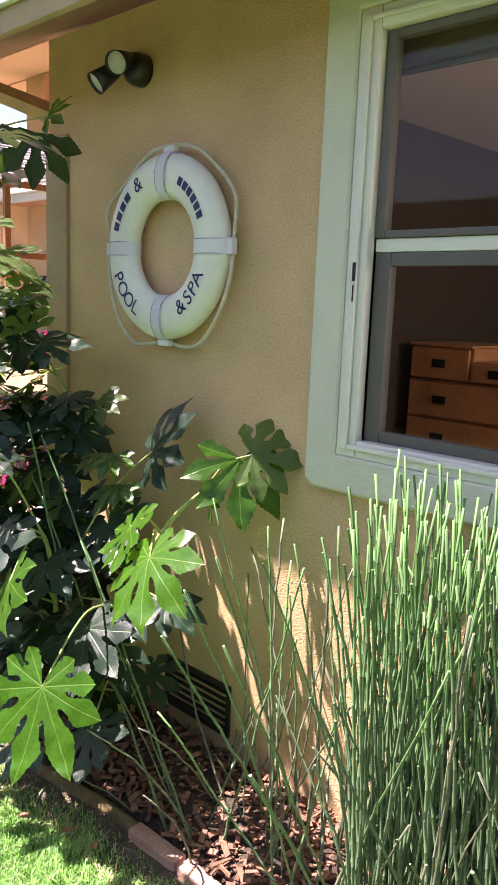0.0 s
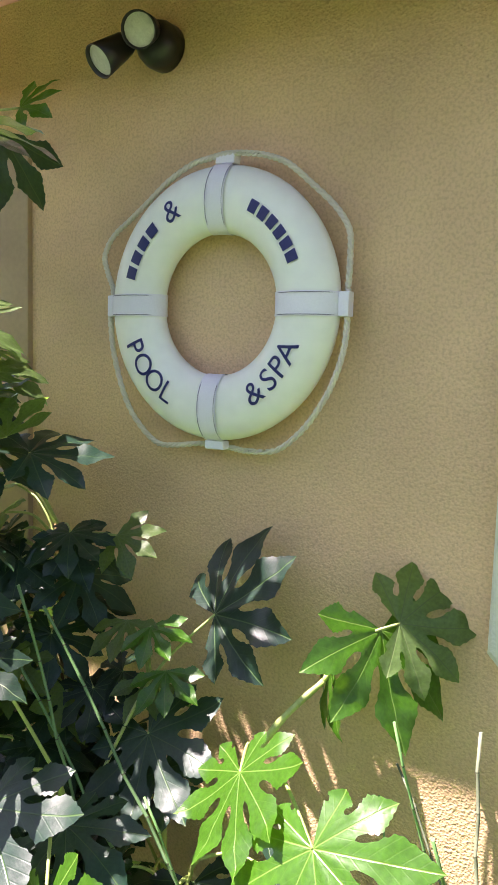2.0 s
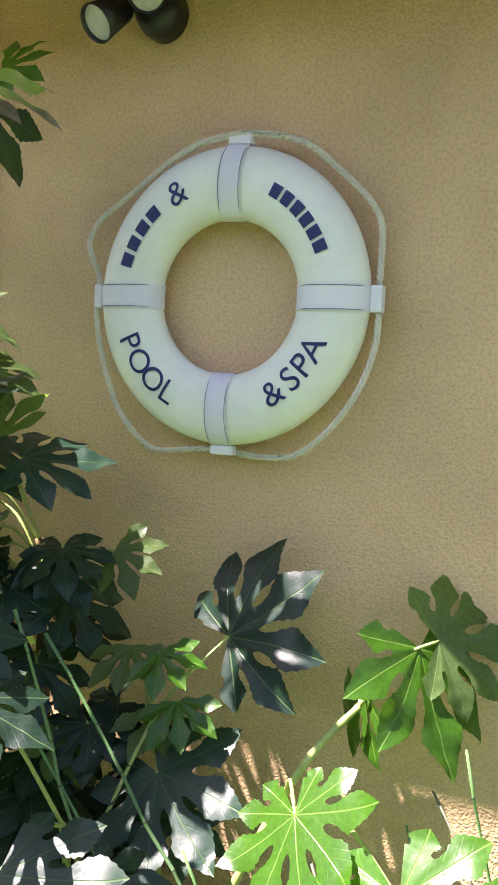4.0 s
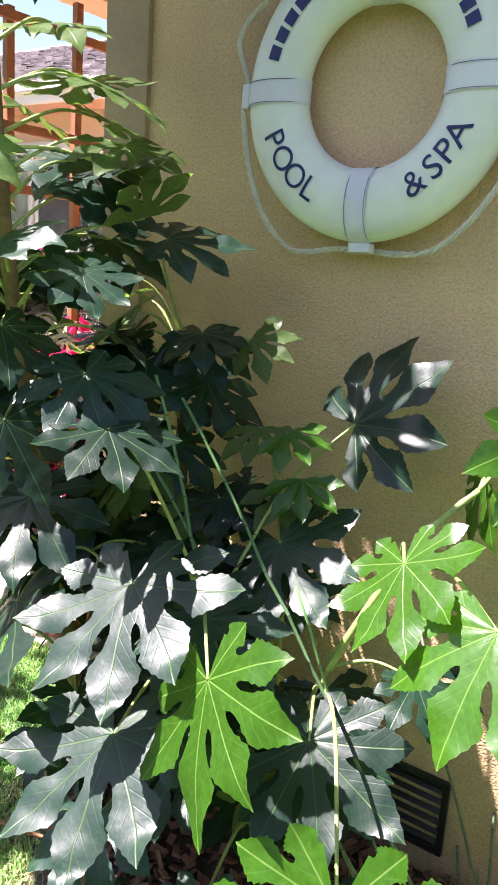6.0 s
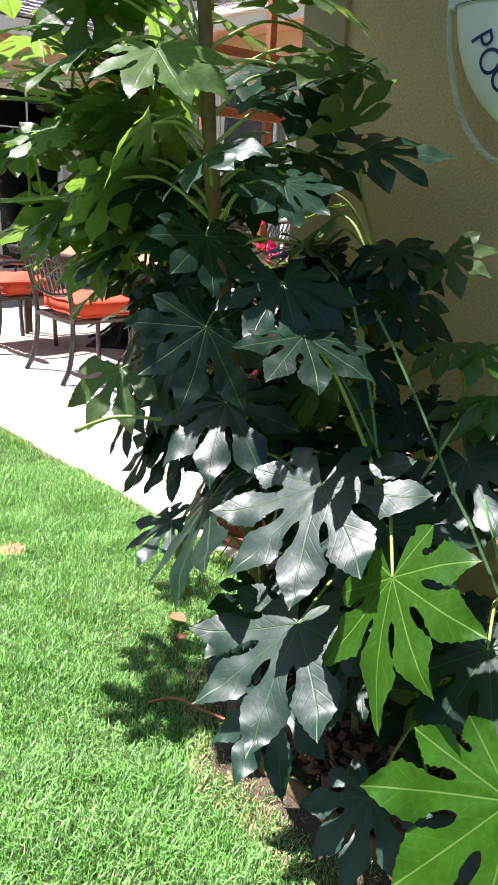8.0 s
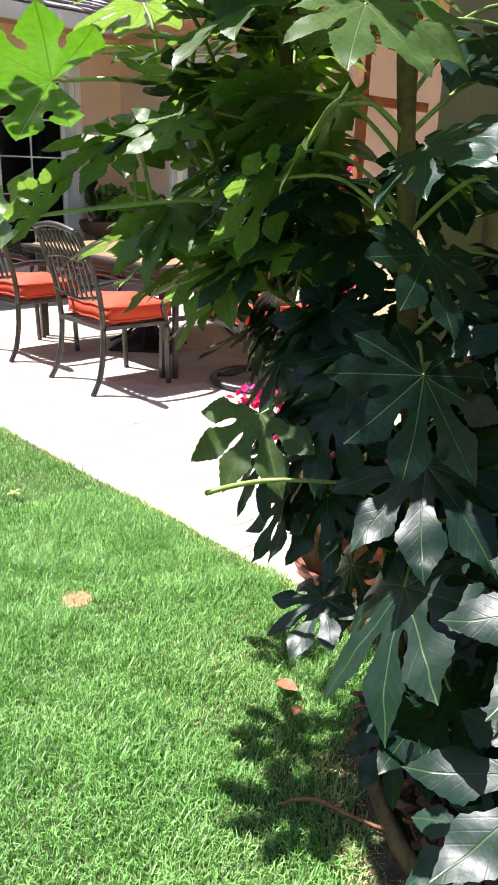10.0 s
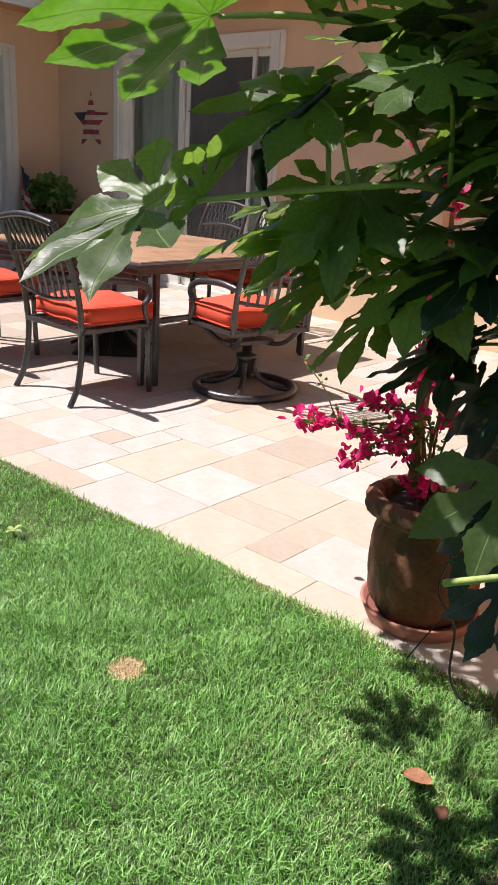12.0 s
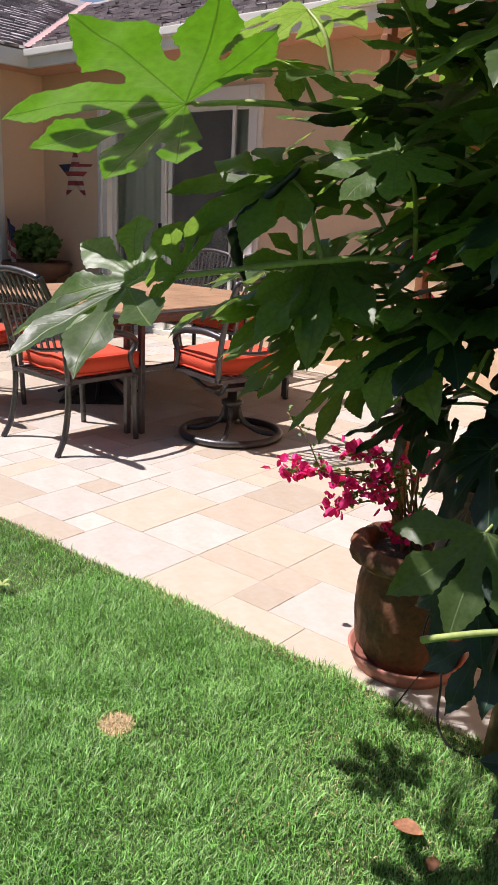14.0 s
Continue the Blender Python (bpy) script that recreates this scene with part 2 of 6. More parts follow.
LEAF_YOUNG = leaf_mat("young leaf", (0.036, 0.120, 0.008), (0.15, 0.28, 0.05), (0.13, 0.34, 0.012), 0.33, obrand=0.14, trans=0.38, spec=0.55)
STEM = mat("leaf stalk", (0.36, 0.44, 0.13), 0.45, spread=0.2, scale=15, bump=0.1)
WOODSTEM = mat("woody stem", (0.21, 0.14, 0.055), 0.85, spread=0.3, scale=14, grain=80, bump=0.6, depth=0.004)
REED = mat("reed stem", (0.135, 0.285, 0.085), 0.5, spread=0.2, scale=3.5, grain=60, bump=0.2, obrand=0.35, color2=(0.075, 0.175, 0.06))
REED_DRY = mat("old reed stem", (0.155, 0.175, 0.11), 0.6, spread=0.25, scale=5, grain=60, bump=0.2, obrand=0.35)
# old growth low on the stems is greyer than the new tops
_n, _l = REED.node_tree.nodes, REED.node_tree.links
_b = _n["Principled BSDF"]
_from = _b.inputs["Base Color"].links[0].from_socket
_mx, _mr, _sp, _tc = _n.new("ShaderNodeMixRGB"), _n.new("ShaderNodeMapRange"), _n.new("ShaderNodeSeparateXYZ"), _n.new("ShaderNodeTexCoord")
_mr.inputs["From Min"].default_value, _mr.inputs["From Max"].default_value = 0.95, 0.45
_mr.inputs["To Max"].default_value = 0.75
_mx.inputs[2].default_value = (0.115, 0.17, 0.10, 1)
_l.new(_tc.outputs["Object"], _sp.inputs[0])
_l.new(_sp.outputs[2], _mr.inputs["Value"])
_l.new(_mr.outputs[0], _mx.inputs[0])
_l.new(_from, _mx.inputs[1])
_l.new(_mx.outputs[0], _b.inputs["Base Color"])
NODE = mat("reed joint", (0.06, 0.065, 0.035), 0.7, bump=0)
PETAL = mat("bougainvillea bract", (0.80, 0.02, 0.22), 0.6, spread=0.2, scale=20, island=0.3, trans=0.35, transcol=(0.9, 0.03, 0.18), bump=0)
SMALL_LEAF = mat("small leaf", (0.12, 0.24, 0.05), 0.5, spread=0.2, scale=20, island=0.35, trans=0.3, transcol=(0.2, 0.4, 0.04), bump=0)
WITHERED = mat("withered leaf", (0.012, 0.017, 0.019), 0.35, spread=0.3, scale=40, bump=0.4, spec=0.7)
DEAD = mat("dead leaf", (0.33, 0.15, 0.07), 0.8, spread=0.25, scale=30, bump=0.3, obrand=0.3)
OAK = mat("dresser wood", (0.54, 0.25, 0.105), 0.45, spread=0.2, scale=5, grain=50, bump=0.15)
DARKMETAL = mat("drawer pull", (0.03, 0.028, 0.025), 0.4, metal=0.7, bump=0)
# the rooms' dimness is put into this near-black brown
ROOM_DIM = mat("dim room wall", (0.046, 0.032, 0.019), 0.85, spread=0.04, scale=2, bump=0.1)
CEILP = mat("ceiling paint", (0.56, 0.50, 0.40), 0.9, spread=0.04, scale=2, bump=0.1)
CURTAIN = mat("curtain", (0.80, 0.88, 0.83), 0.9, spread=0.08, scale=4, bump=0.2)
REDP = mat("painted red", (0.34, 0.05, 0.05), 0.7, spread=0.15, scale=12, bump=0.1)
CREAM = mat("painted cream", (0.62, 0.52, 0.42), 0.7, spread=0.1, scale=12, bump=0.1)
TIMBER = mat("orange stained timber", (0.42, 0.17, 0.075), 0.7, spread=0.15, scale=9, grain=70, bump=0.3)
SHADE = mat("roller shade", (0.11, 0.085, 0.058), 0.8, spread=0.1, scale=8, bump=0.1)
BLUEP = mat("painted blue", (0.03, 0.04, 0.09), 0.7, spread=0.1, scale=12, bump=0.1)

YARD_SCREEN = mat("unseen yard screen", (0.17, 0.13, 0.095), 0.95, spread=0.3, scale=2.0, grain=20, bump=0.8, depth=0.03)
BOWL = mat("bowl wood", (0.15, 0.075, 0.04), 0.6, spread=0.2, scale=9, bump=0.2)


def screen_mat(name):
    m = bpy.data.materials.new(name)
    m.use_nodes = True
    n, l = m.node_tree.nodes, m.node_tree.links
    tr, df, mx = n.new("ShaderNodeBsdfTransparent"), n.new("ShaderNodeBsdfDiffuse"), n.new("ShaderNodeMixShader")
    df.inputs["Color"].default_value = (0.12, 0.12, 0.115, 1)
    mx.inputs[0].default_value = 0.45
    l.new(tr.outputs[0], mx.inputs[1])
    l.new(df.outputs[0], mx.inputs[2])
    l.new(mx.outputs[0], n["Material Output"].inputs["Surface"])
    return m


SCREEN = screen_mat("insect screen")

# ---- building helpers ----
def obj(name, bm, material, parent=None, smooth=False):
    me = bpy.data.meshes.new(name)
    if smooth:
        for f in bm.faces:
            f.smooth = True
    bm.to_mesh(me)
    bm.free()
    me.materials.append(material)
    ob = new(name, me)
    if parent is not None:
        ob.parent = parent
    return ob


def part(name, bm, material, parent, label="", smooth=False):
    ob = obj(name, bm, material, parent, smooth)
    if label:
        tagged(ob, label)
    return ob


def thing(name, label, category, at=(0, 0, 0), rz=0.0, group=""):
    e = new(name)
    e.matrix_basis = pose(*at, 0, 0, rz)
    return tagged(e, label, category, group)


def box(bm, a, b, bevel=0.0):
    """A box from corner a to corner b, with eased edges."""
    m = Matrix.Translation([(p + q) / 2 for p, q in zip(a, b)]) @ Matrix.Diagonal((*[abs(q - p) for p, q in zip(a, b)], 1))
    made = bmesh.ops.create_cube(bm, size=1, matrix=m)
    if bevel:
        edges = list({e for v in made["verts"] for e in v.link_edges})
        bmesh.ops.bevel(bm, geom=edges, offset=bevel, segments=2, affect="EDGES", profile=0.6)
    return bm


def tube(bm, pts, radii, sides=8, closed=False, flat=1.0):
    """A round bar along points; radii one number or one a point."""
    pts = [Vector(p) for p in pts]
    if isinstance(radii, (int, float)):
        radii = [radii] * len(pts)
    rings, ref = [], Vector((0.13, 0.21, 0.97))
    for i, p in enumerate(pts):
        a, c = pts[i - 1] if i or closed else p, pts[(i + 1) % len(pts)] if i < len(pts) - 1 or closed else p
        t = (c - a).normalized()
        if abs(t.dot(ref)) > 0.95:
            ref = Vector((0.97, 0.1, 0.2))
        u = t.cross(ref).normalized()
        v = t.cross(u)
        rings.append([bm.verts.new(p + radii[i] * (u * math.cos(k * 2 * math.pi / sides) + flat * v * math.sin(k * 2 * math.pi / sides))) for k in range(sides)])
    for i in range(len(rings) - (0 if closed else 1)):
        r, s = rings[i], rings[(i + 1) % len(rings)]
        for k in range(sides):
            bm.faces.new((r[k], r[(k + 1) % sides], s[(k + 1) % sides], s[k]))
    if not closed:
        bm.faces.new(rings[0][::-1])
        bm.faces.new(rings[-1])
    return bm


def lathe(bm, profile, sides=32, centre=(0, 0, 0), wobble=0.0):
    """A turned form from (radius, height) pairs; the first and last close on the axis when their radius is 0."""
    cx, cy, cz = centre
    rings = []
    for r, z in profile:
        if r <= 1e-6:
            rings.append([bm.verts.new((cx, cy, cz + z))])
        else:
            ring = []
            for k in range(sides):
                a = 2 * math.pi * k / sides
                q = r * (1 + wobble * noise.noise(Vector((math.cos(a) * 2, math.sin(a) * 2, z * 9))))
                ring.append(bm.verts.new((cx + q * math.cos(a), cy + q * math.sin(a), cz + z)))
            rings.append(ring)
    for r, s in zip(rings, rings[1:]):
        for k in range(sides):
            quad = [r[k % len(r)], r[(k + 1) % len(r)], s[(k + 1) % len(s)], s[k % len(s)]]
            keep = []
            for v in quad:
                if v not in keep:
                    keep.append(v)
            if len(keep) > 2:
                bm.faces.new(keep)
    bmesh.ops.recalc_face_normals(bm, faces=bm.faces)
    return bm


def sweep(pts, n=24):
    """A smooth line through points."""
    pts = [Vector(p) for p in pts]
    out = []
    for i in range(len(pts) - 1):
        p0, p1, p2, p3 = pts[max(i - 1, 0)], pts[i], pts[i + 1], pts[min(i + 2, len(pts) - 1)]
        m = max(2, n // (len(pts) - 1))
        for k in range(m):
            t = k / m
            out.append(0.5 * ((2 * p1) + (p2 - p0) * t + (2 * p0 - 5 * p1 + 4 * p2 - p3) * t * t + (3 * p1 - p0 - 3 * p2 + p3) * t ** 3))
    out.append(pts[-1])
    return out


def mesh_from(name, verts, faces, material):
    me = bpy.data.meshes.new(name)
    me.from_pydata(verts, [], faces)
    me.materials.append(material)
    return me


B = bmesh.new


def setting(name, bm, material, label, category, parent=None, smooth=False):
    return tagged(obj(name, bm, material, parent, smooth), label, category, kind="structure")


# ---- the house wall with the ring, its window and the room behind ----
WX0, WX1, WTOP = -0.77, 3.3, 2.46
OX0, OX1, OZ0, OZ1 = 0.79, 1.75, 1.165, 2.185      # window opening
b = B()
for y0, y1, w in ((0, 0.05, 0.0), (0.05, 0.16, 0.32)):
    box(b, (WX0, y0, -0.05), (OX0 - w, y1, WTOP))
    box(b, (OX1 + w, y0, -0.05), (WX1, y1, WTOP))
    box(b, (OX0 - w, y0, -0.05), (OX1 + w, y1, OZ0 - w * 0.4))
    box(b, (OX0 - w, y0, OZ1 + w * 0.8), (OX1 + w, y1, WTOP))
setting("wall_south", b, STUCCO, "tan sand-textured stucco house wall", "wall")
b = B()
box(b, (WX0, 0.161, -0.05), (WX0 + 0.16, 4.2, WTOP))
setting("wall_return", b, STUCCO, "tan stucco side wall of the house", "wall")
b = B()
box(b, (-0.772, -0.016, 0.0), (-0.628, 0.17, 2.11), 0.004)
setting("trim_post", b, POST, "painted corner board at the wall's end", "trim")
b = B()
tube(b, [(-0.60, 0.06, 2.135), (-1.9, 0.06, 2.575)], 0.040, 4)
setting("trim_beam", b, POST, "painted raking beam of the porch", "beam")
# eave over the wall: sloping soffit, fascia, gutter; porch ceiling behind the corner
EVY, EVZ, EVP = -0.435, 2.287, 0.42
b = B()
v = [b.verts.new((x, y, EVZ + 0.012 + EVP * (y - EVY))) for x, y in ((-1.65, EVY + 0.0285), (WX1, EVY + 0.0285), (WX1, 0.17), (-1.65, 0.17))]
b.faces.new(v)
bmesh.ops.solidify(b, geom=b.faces[:], thickness=-0.02)
setting("ceiling_eave", b, POST, "painted boards under the sloping eave", "soffit")
b = B()
box(b, (-2.3, 0.171, 2.62), (-0.775, 3.2, 2.66))
for k in range(5):
    box(b, (-2.3, 0.55 + 0.5 * k, 2.612), (-0.775, 0.562 + 0.5 * k, 2.6195))
setting("ceiling_porch", b, PEACH, "peach painted boards of the porch ceiling", "ceiling")
b = B()
box(b, (-1.65, EVY, EVZ), (WX1, EVY + 0.028, EVZ + 0.145), 0.004)
setting("trim_fascia", b, POST, "painted fascia board along the eave", "fascia")
b = B()
box(b, (-1.65, EVY - 0.020, EVZ + 0.068), (WX1, EVY - 0.001, EVZ + 0.15), 0.006)
setting("trim_gutter_near", b, TRIM_GREY, "pale metal gutter on the fascia", "gutter")
b = B()
box(b, (-1.9, 0.55, 2.30), (-1.72, 3.0, 2.62))
box(b, (-1.7, 1.9, 2.30), (-0.8, 2.05, 2.619))
setting("wall_porch", b, PEACH, "peach painted upper wall of the porch", "wall")
b = B()
v = [b.verts.new(p) for p in ((-1.65, EVY - 0.01, EVZ + 0.215), (WX1, EVY - 0.01, EVZ + 0.215), (WX1, 3.2, 4.02), (-1.65, 3.2, 4.02))]
b.faces.new(v)
bmesh.ops.solidify(b, geom=b.faces[:], thickness=0.06)
setting("roof_house", b, SHINGLE, "dark tiled roof over the house wall", "roof")

win = tagged(new("window_1"), "double-hung window with pale painted trim and grey sashes", "window", kind="structure")
b = B()
TX0, TX1, TZ0, TZ1 = 0.622, 1.92, 1.02, 2.36
IX0, IX1, IZ0, IZ1, CH = 0.7265, 1.7995, 1.1215, 2.2445, 0.022
outer = ((TX0 + CH, TZ0), (TX1 - CH, TZ0), (TX1, TZ0 + CH), (TX1, TZ1 - CH), (TX1 - CH, TZ1), (TX0 + CH, TZ1), (TX0, TZ1 - CH), (TX0, TZ0 + CH))
inner = ((IX0, IZ0), (IX1, IZ0), (IX1, IZ0), (IX1, IZ1), (IX1, IZ1), (IX0, IZ1), (IX0, IZ1), (IX0, IZ0))
layers = []
for y, grow in ((-0.001, 0.0), (-0.028, 0.0), (-0.035, 0.007)):
    layers.append([b.verts.new((x + (grow if x < 1.2 else -grow), y, z + (grow if z < 1.7 else -grow))) for x, z in outer])
for y, grow in ((-0.035, 0.006), (-0.030, 0.0), (-0.001, 0.0)):
    layers.append([b.verts.new((x - (grow if x < 1.2 else -grow), y, z - (grow if z < 1.7 else -grow))) for x, z in inner])
for p, q in zip(layers, layers[1:]):
    for k in range(8):
        b.faces.new((p[k], p[(k + 1) % 8], q[(k + 1) % 8], q[k]))
bmesh.ops.remove_doubles(b, verts=b.verts, dist=0.0001)
bmesh.ops.dissolve_degenerate(b, edges=b.edges[:], dist=0.0001)
bmesh.ops.recalc_face_normals(b, faces=b.faces)
part("casing", b, TRIM_GREY, win, "wide textured grey-green casing")
b = B()
for a, c in (((0.727, -0.028, 1.122), (0.79, 0.03, 2.244)), ((1.737, -0.028, 1.122), (1.798, 0.03, 2.244)),
             ((0.791, -0.028, 1.122), (1.736, 0.03, 1.168)), ((0.791, -0.028, 2.19), (1.736, 0.03, 2.244))):
    box(b, a, c, 0.005)
for a, c in (((0.75, -0.04, 1.145), (0.768, -0.029, 2.222)), ((0.769, -0.04, 1.145), (1.75, -0.029, 1.158)), ((0.769, -0.04, 2.21), (1.75, -0.029, 2.222))):
    box(b, a, c, 0.003)
part("window_frame", b, WHITE, win, "white vinyl outer frame")
b = B()
box(b, (0.791, 0.004, 1.660), (1.736, 0.05, 1.694), 0.004)
part("meeting_rail", b, WHITE, win)
for nm, z0, z1, y in (("upper_sash", 1.695, 2.189, -0.004), ("lower_sash", 1.169, 1.659, 0.006)):
    b = B()
    w = 0.03 if nm == "upper_sash" else 0.048
    box(b, (0.792, y, z0), (0.792 + w, y + 0.03, z1), 0.003)
    box(b, (1.735 - w, y, z0), (1.735, y + 0.03, z1), 0.003)
    box(b, (0.793 + w, y, z0), (1.734 - w, y + 0.03, z0 + w * 0.6), 0.003)
    box(b, (0.793 + w, y, z1 - w * 0.7), (1.734 - w, y + 0.03, z1), 0.003)
    s = part(nm, b, SASH, win, "dark grey sash frame")
    b = B()
    box(b, (0.794 + w, y + 0.012, z0 + w * 0.6), (1.733 - w, y + 0.018, z1 - w * 0.7))
    g = part("pane", b, GLASS, s)
    g.visible_shadow = False
b = B()
box(b, (0.757, -0.0425, 1.585), (0.766, -0.0395, 1.632))
box(b, (0.759, -0.0415, 1.533), (0.763, -0.0395, 1.575))
part("latch_slot", b, BLACK, win)

b = B()
box(b, (0.60, 0.075, 2.125), (1.95, 0.115, 2.225), 0.01)
box(b, (0.60, 0.085, 2.108), (1.95, 0.10, 2.124), 0.006)
shade = part("roller_shade", b, SHADE, win, "brown roller shade, rolled up")
# room behind the window
RX0, RX1, RY1, RZ0, RZ1 = 0.0, 3.2, 4.1, 0.504, 2.29
b = B()
box(b, (RX0, 0.17, RZ0 - 0.04), (RX1, RY1, RZ0))
setting("floor_room", b, OAK, "wooden floor of the room indoors", "floor")
b = B()
box(b, (RX0, 0.17, RZ1), (RX1, RY1, RZ1 + 0.04))
setting("ceiling_room", b, CEILP, "pale ceiling of the room indoors", "ceiling")
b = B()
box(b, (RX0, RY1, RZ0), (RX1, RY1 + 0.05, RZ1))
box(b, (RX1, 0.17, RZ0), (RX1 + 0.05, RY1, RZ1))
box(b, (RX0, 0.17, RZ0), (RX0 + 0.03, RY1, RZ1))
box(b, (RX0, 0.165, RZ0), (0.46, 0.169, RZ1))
setting("wall_room", b, ROOM_DIM, "brown-grey wall of the room indoors, coloured dark for its dimness", "wall")

dresser = thing("dresser", "oak dresser with black drawer pulls seen through the window", "dresser", (0.08, 1.303, RZ0))
dresser.scale = (0.77, 0.77, 0.77)
b = B()
box(b, (0, 0, 0), (1.5, 0.5, 0.93), 0.006)
box(b, (0.02, 0.0, 0.934), (0.40, 0.48, 1.12), 0.006)
box(b, (0.404, 0.0, 0.934), (1.45, 0.48, 1.05), 0.006)
box(b, (0.01, -0.045, 1.121), (0.41, 0.49, 1.135), 0.004)
part("carcass", b, OAK, dresser)
rows = ((0.03, 0.25, 0.03, 1.47), (0.27, 0.50, 0.03, 1.47), (0.52, 0.71, 0.03, 1.47), (0.73, 0.92, 0.03, 1.47), (0.945, 1.11, 0.03, 0.39), (0.945, 1.04, 0.41, 1.44))
for z0, z1, x0, x1 in rows:
    b = B()
    box(b, (x0, -0.042, z0), (x1, -0.021, z1), 0.004)
    d = part("drawer", b, OAK, dresser)
    for px in ([0.3 * x0 + 0.7 * x1, 0.86 * x0 + 0.14 * x1] if x1 - x0 > 0.8 else [(x0 + x1) / 2]):
        b = B()
        box(b, (px - 0.040, -0.056, (z0 + z1) / 2 - 0.022), (px + 0.040, -0.0425, (z0 + z1) / 2 + 0.022), 0.004)
        part("pull", b, DARKMETAL, d, "black metal drawer pull")

# a window frame added out of view, with a lamp that brightens the room
rw = tagged(new("window_2"), "unseen white window frame added round the room's fill lamp", "window", kind="structure")
b = B()
for a, c in (((RX1 - 0.03, 0.5, 0.9), (RX1 - 0.001, 0.56, 2.2)), ((RX1 - 0.03, 2.0, 0.9), (RX1 - 0.001, 2.06, 2.2)), ((RX1 - 0.03, 0.561, 0.9), (RX1 - 0.001, 1.999, 0.96)), ((RX1 - 0.03, 0.561, 2.14), (RX1 - 0.001, 1.999, 2.2))):
    box(b, a, c, 0.005)
part("window_frame", b, WHITE, rw)
wl = new("room_fill", bpy.data.lights.new("room_fill", "AREA"))
wl.data.shape, wl.data.size, wl.data.size_y, wl.data.energy = "RECTANGLE", 1.4, 1.15, 10.0
wl.data.color = (1.0, 0.94, 0.84)
wl.matrix_world = look((RX1 - 0.035, 1.28, 1.55), (0.0, 1.9, 1.0))

# plain screens added unseen behind the camera: close the yard, block sky, darken reflections
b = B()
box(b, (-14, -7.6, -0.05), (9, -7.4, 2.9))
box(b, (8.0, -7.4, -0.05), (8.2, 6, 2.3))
setting("wall_unseen", b, YARD_SCREEN, "plain dark unseen screen, added to close the yard and block low sky", "garden wall")

# ---- the far house: sliding door wall, left wing, roof ----
DY, LX = 4.36, -8.55
b = B()
box(b, (LX - 0.2, DY, -0.05), (-7.53, DY + 0.18, 3.0))
box(b, (-5.19, DY, -0.05), (-0.62, DY + 0.18, 3.0))
box(b, (-7.53, DY, 2.45), (-5.19, DY + 0.18, 3.0))
setting("wall_patio", b, STUCCO_FAR, "tan stucco wall behind the patio", "wall")
b = B()
box(b, (LX - 0.18, 3.72, -0.05), (LX, DY - 0.001, 3.0))
box(b, (LX - 0.18, -6.0, -0.05), (LX, 1.6, 3.0))
box(b, (LX - 0.18, 1.6, 2.40), (LX, 3.72, 3.0))
setting("wall_wing", b, STUCCO_FAR, "tan stucco wall of the house wing", "wall")


def glazed_door(name, label, x0, x1, top, mull, grid, m):
    """A sliding door in its own frame, facing -y, at the pose m."""
    d = tagged(new(name), label, "door", kind="structure")
    d.matrix_basis = m
    b = B()
    for a, c in (((x0 - 0.16, -0.03, 0.0), (x0 - 0.001, 0.14, top + 0.12)), ((x1 + 0.001, -0.03, 0.0), (x1 + 0.16, 0.14, top + 0.12)), ((x0, -0.03, top), (x1, 0.14, top + 0.12))):
        box(b, a, c, 0.008)
    for a, c in (((x0 - 0.12, -0.05, 0.0), (x0 - 0.07, -0.031, top + 0.09)), ((x1 + 0.07, -0.05, 0.0), (x1 + 0.12, -0.031, top + 0.09))):
        box(b, a, c, 0.004)
    part("door_frame", b, WHITE, d, "white painted moulded frame")
    b = B()
    box(b, (x0, 0.0, 0.0), (x1, 0.13, 0.05))
    part("threshold", b, WHITE, d)
    for a, c in ((x0, mull), (mull + 0.001, x1)):
        b = B()
        w = 0.06
        y = 0.04 if a == x0 else 0.08
        box(b, (a + 0.002, y, 0.051), (a + w, y + 0.035, top - 0.002), 0.004)
        box(b, (c - w, y, 0.051), (c - 0.002, y + 0.035, top - 0.002), 0.004)
        box(b, (a + w, y, 0.051), (c - w, y + 0.035, 0.14), 0.004)
        box(b, (a + w, y, top - 0.07), (c - w, y + 0.035, top - 0.002), 0.004)
        if grid:
            for k in range(1, 5):
                z = 0.14 + (top - 0.21) * k / 5
                box(b, (a + w, y + 0.012, z - 0.008), (c - w, y + 0.026, z + 0.008))
            xm = (a + c) / 2
            box(b, (xm - 0.009, y + 0.01, 0.14), (xm + 0.009, y + 0.028, top - 0.07))
        leaf = part("door_panel", b, WHITE, d)
        b = B()
        box(b, (a + w, y + 0.015, 0.14), (c - w, y + 0.02, top - 0.07))
        g = part("pane", b, GLASS, leaf)
        g.visible_shadow = False
    return d


door = glazed_door("door_1", "white-framed sliding glass door, closed, with a curtain behind", -7.37, -5.35, 2.33, -6.52, False, pose(0, DY, 0))
b = B()
box(b, (-6.60, 0.02, 1.0), (-6.56, 0.038, 1.18), 0.008)
part("door_handle", b, BLACK, door, "black door handle")
b = B()
box(b, (-6.44, 0.068, 0.15), (-5.62, 0.0685, 2.26))
part("insect_screen", b, SCREEN, door, "grey insect screen")
b = B()
box(b, (-5.62, 0.05, 0.06), (-5.58, 0.075, 2.32), 0.003)
part("screen_stile", b, WHITE, door)
glazed_door("door_2", "white-framed glass door with a grid of dark panes", 1.8, 3.62, 2.28, 2.71, True, Matrix.Translation((LX, 0, 0)) @ Matrix.Rotation(math.pi / 2, 4, "Z"))
